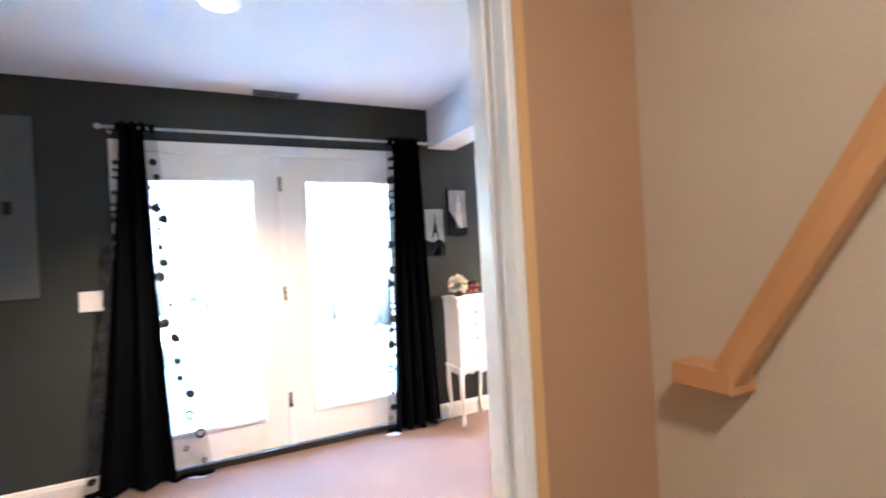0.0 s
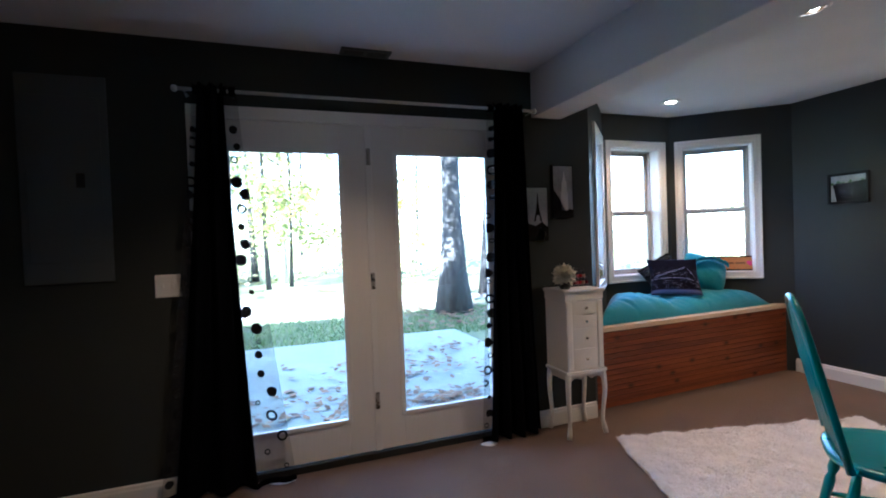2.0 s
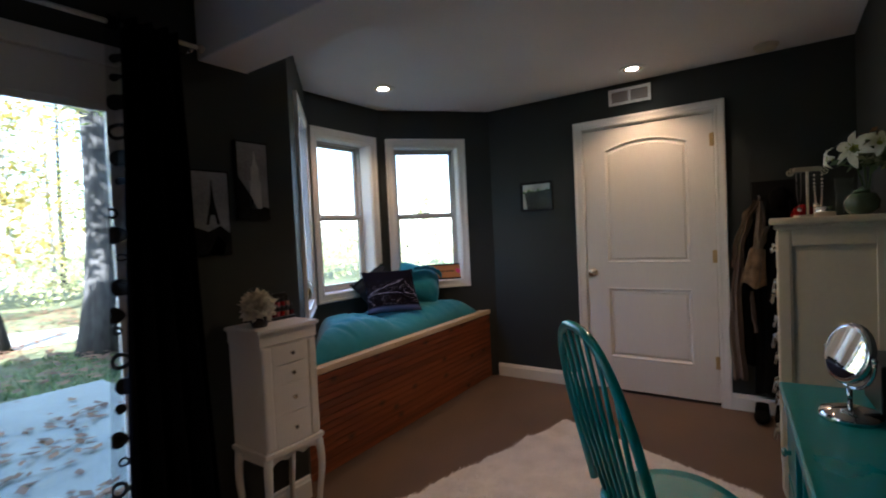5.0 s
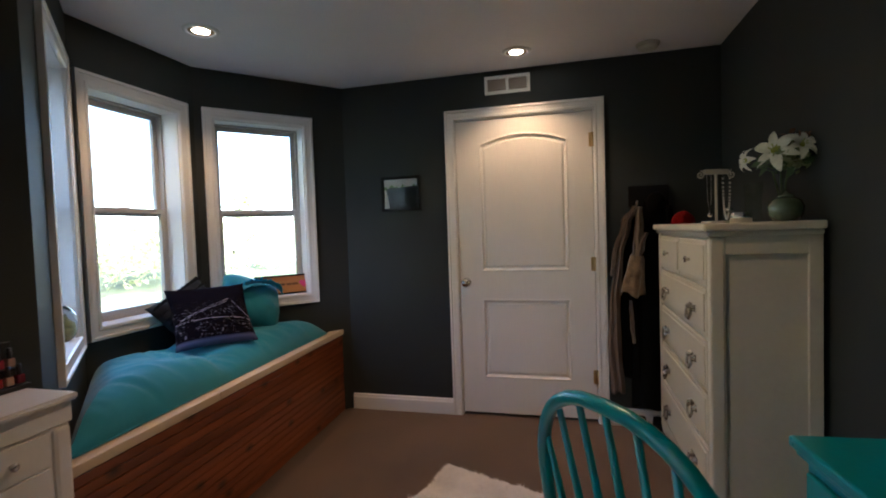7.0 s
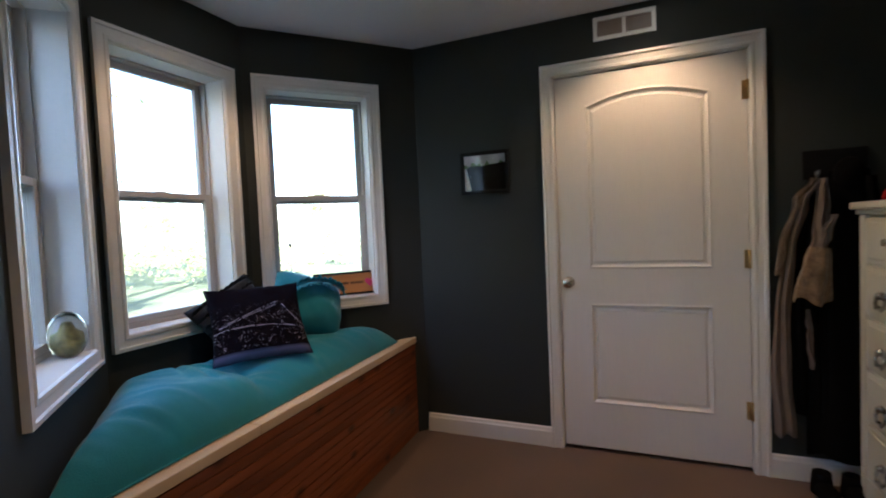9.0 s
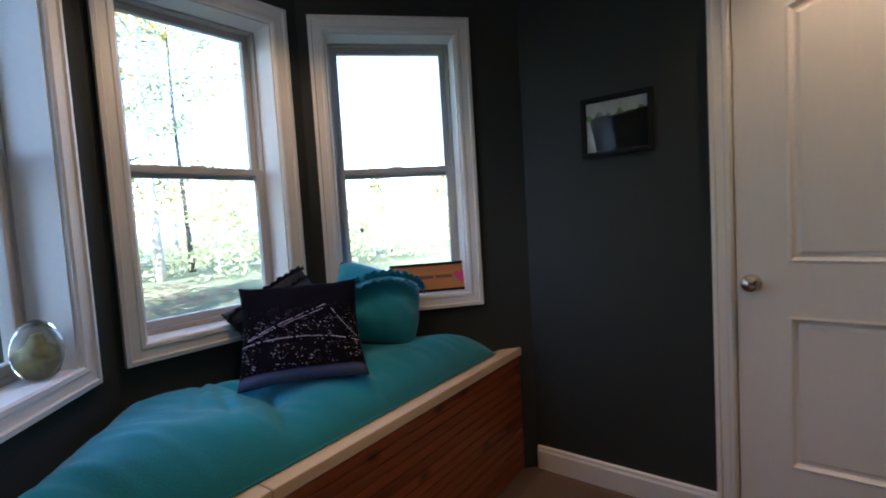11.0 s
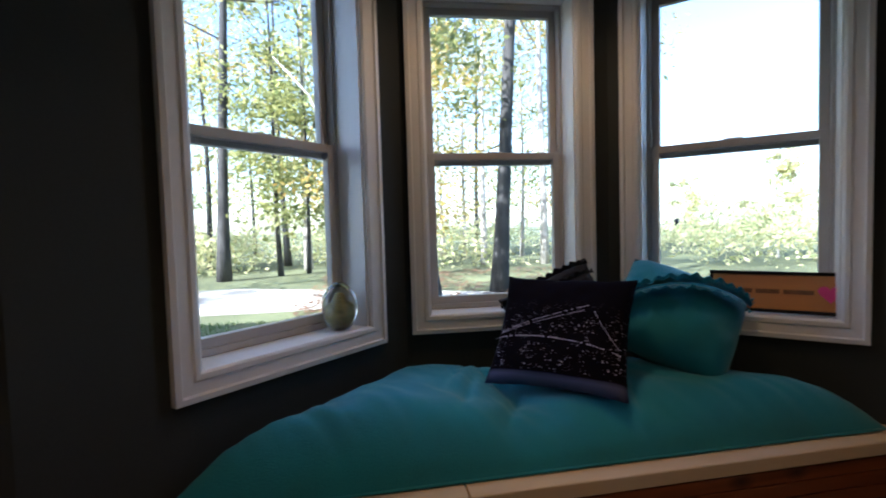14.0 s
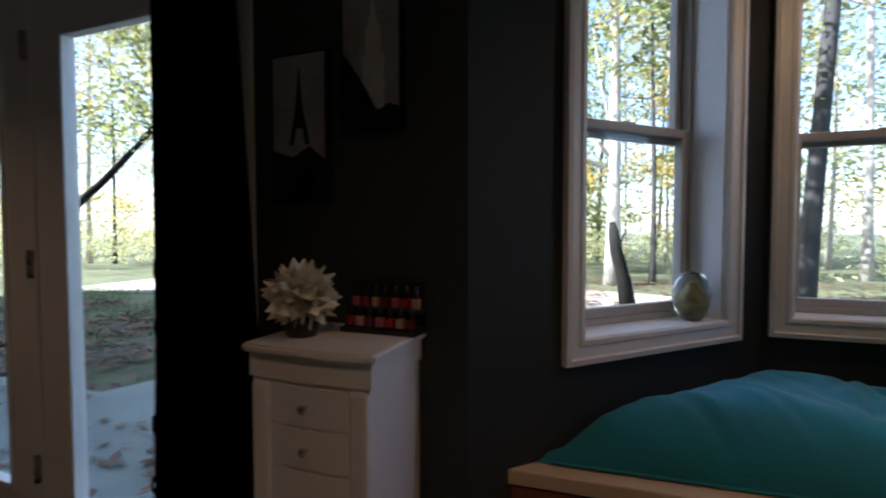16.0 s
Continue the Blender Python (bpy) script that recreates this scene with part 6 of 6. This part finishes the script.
lily(-0.070, 0.045, 0.275, 0.070, (-0.75, 0.62, 0.28), 0.34, 0.3)
lily(-0.005, 0.115, 0.250, 0.042, (-0.2, 0.95, 0.05), 0.75, 0.8)
lily(-0.105, -0.025, 0.285, 0.050, (-0.85, -0.1, 0.4), 0.45, 0.1)
vs, fs = leaves(420, [(-0.055, -0.010, 0.27), (-0.045, -0.020, 0.235), (-0.085, 0.0, 0.24), (-0.06, -0.03, 0.29)], 0.024, 0.014, rl)
cloud("filler_blossom", vs, fs, FILLER, lv)
vs, fs = leaves(60, [(-0.03, 0.0, 0.31), (-0.07, -0.035, 0.325)], 0.026, 0.018, rl)
cloud("red_sprigs", vs, fs, SPRIG, lv)
vs, fs = leaves(70, [(-0.03, 0.05, 0.235), (-0.02, 0.0, 0.225), (-0.09, -0.04, 0.25)], 0.030, 0.024, rl)
cloud("filler_leaves", vs, fs, STEM, lv)
rc = thing("knit_hat", "crumpled dark red cap on the dresser", "hat", pose(4.345, 1.83, DRZ))
hb = B()
sheet(hb, 32, 16, lambda u, v: ((0.072 * math.sin(v * 1.57 + 0.02)) * math.cos(u * 6.2832) * (1 + 0.08 * noise.noise((math.cos(u * 6.2832) * 2, math.sin(u * 6.2832) * 2, v))), 0.062 * math.sin(v * 1.57 + 0.02) * math.sin(u * 6.2832), 0.072 * math.cos(v * 1.57) + 0.016 * noise.noise((math.cos(u * 6.2832) * v * 3, math.sin(u * 6.2832) * v * 3, 1)) * (1 - v)))
part("crown", hb, RED, rc)


# ---- coats on the wall ----
def hanging(bm, top_w, bot_w, h, depth, folds, seed):
    def fn(u, v):
        a = 2 * math.pi * u
        ww = (top_w + (bot_w - top_w) * v ** 0.8) / 2
        r = 1 + 0.16 * math.sin(a * folds + seed) * (0.3 + 0.7 * v) + 0.12 * noise.noise((math.cos(a) * 2, math.sin(a) * 2, v * 4 + seed))
        return ww * math.cos(a) * r, -depth / 2 + depth / 2 * math.sin(a) * (0.5 + 0.5 * min(1, v * 4)) * r, -h * v + 0.015 * math.sin(a * 3 + seed) * v
    sheet(bm, 48, 28, fn)
    return bm


hook = along((EAST, 2.10), (EAST, 1.80))
ck = thing("coat_hooks", "dark metal row of coat hooks", "coat hooks", hook @ pose(0.0, 0, 1.38))
part("rail", box(B(), 0.005, 0.24, -0.014, -0.001, 0.02, 0.15, 0.004), BLACKF, ck)
for x in (0.05, 0.20):
    part("hook", tube(B(), [(x, -0.012, 0.05), (x, -0.05, 0.03), (x, -0.062, 0.055)], 0.006, 8), PEWTER, ck)


def ribbon(pts, widths, depth, folds, seed, y0=0.0):
    """A length of cloth along (x, z) points, with its width at each and folds running down it."""
    bm, n = B(), len(pts) - 1

    def fn(u, v):
        q = v * n
        k = min(n - 1, int(q))
        w = q - k
        w = w * w * (3 - 2 * w)
        x, zz = pts[k][0] + (pts[k + 1][0] - pts[k][0]) * w, pts[k][1] + (pts[k + 1][1] - pts[k][1]) * (q - k)
        ww = widths[k] + (widths[k + 1] - widths[k]) * w
        b = 2 * u - 1
        y = y0 - 0.012 - depth * (1 - b * b) ** 0.5 - 0.012 * math.sin(u * folds * 6.28 + seed + 1.2 * math.sin(v * 5)) - 0.006 * noise.noise((u * 4, v * 9, seed))
        return x + ww * b / 2 + 0.006 * noise.noise((v * 6, seed, u)), y, zz - 0.01 * math.sin(u * 8 + seed) * v
    sheet(bm, 26, 44, fn, 0.004)
    return bm


c2 = thing("coat", "long black coat hanging on a hook", "coat", hook @ pose(0.16, -0.004, 1.43), "coats on the hooks")
part("cloth", hanging(B(), 0.14, 0.28, 1.28, 0.085, 4, 3.0), COATB, c2)
part("sleeve", ribbon([(0.06, -0.03), (0.10, -0.3), (0.11, -0.75)], [0.05, 0.09, 0.08], 0.03, 2, 2.2, -0.05), COATB, c2)
part("hood", ball(B(), 0.06, (0.0, -0.055, -0.02), (1.0, 0.7, 1.3)), COATB, c2)
c1 = thing("coat", "beige long coat with tan fur trim on a hook", "coat", hook @ pose(0.045, -0.02, 1.40), "coats on the hooks")
part("front", ribbon([(0.0, 0.0), (-0.055, -0.10), (-0.105, -0.30), (-0.135, -0.62), (-0.140, -0.92), (-0.125, -1.17)], [0.035, 0.050, 0.050, 0.060, 0.085, 0.090], 0.030, 2, 0.4, -0.02), COATC, c1, "pale beige coat front")
part("fur_edge", ribbon([(-0.012, 0.005), (-0.075, -0.09), (-0.130, -0.30), (-0.150, -0.42)], [0.028, 0.032, 0.034, 0.018], 0.030, 3, 1.0, -0.018), FUR, c1, "tan fur trim")
part("sleeve", ribbon([(0.012, 0.0), (0.012, -0.12), (0.000, -0.25), (-0.030, -0.36)], [0.030, 0.050, 0.055, 0.050], 0.028, 2, 1.7, -0.045), COATC, c1, "pale beige sleeve")
part("sleeve", ribbon([(0.045, -0.16), (0.020, -0.24), (-0.012, -0.34)], [0.030, 0.050, 0.060], 0.028, 2, 2.7, -0.055), COATC, c1, "pale beige sleeve")
part("fur_cuff", hanging(B(), 0.075, 0.135, 0.24, 0.085, 5, 2.0), FUR, c1, "tan fur cuff", at=pose(-0.008, -0.050, -0.30, 0, 8, 0))
part("lining", ribbon([(0.0, -0.02), (-0.02, -0.3), (-0.03, -0.7), (-0.03, -1.08)], [0.05, 0.16, 0.19, 0.17], 0.020, 3, 2.6), COATB, c1, "dark lining")
part("belt", ribbon([(-0.045, -0.58), (-0.040, -0.70), (-0.030, -0.84)], [0.020, 0.024, 0.022], 0.010, 1, 0.3, -0.05), COATC, c1, "hanging cloth belt")
bt = thing("shoes", "pair of low black shoes under the coats", "shoes", hook @ pose(0.04, -0.12, 0))
for x in (0.0, 0.11):
    bb = B()
    lathe(bb, [(0.0, 0.0), (0.042, 0.0), (0.043, 0.03), (0.038, 0.07), (0.036, 0.095), (0.028, 0.095), (0.0, 0.05)], 16, pose(x, 0.02, 0))
    ball(bb, 0.048, (x, -0.06, 0.035), (0.95, 1.7, 0.72))
    part("shoe", bb, COATB, bt)
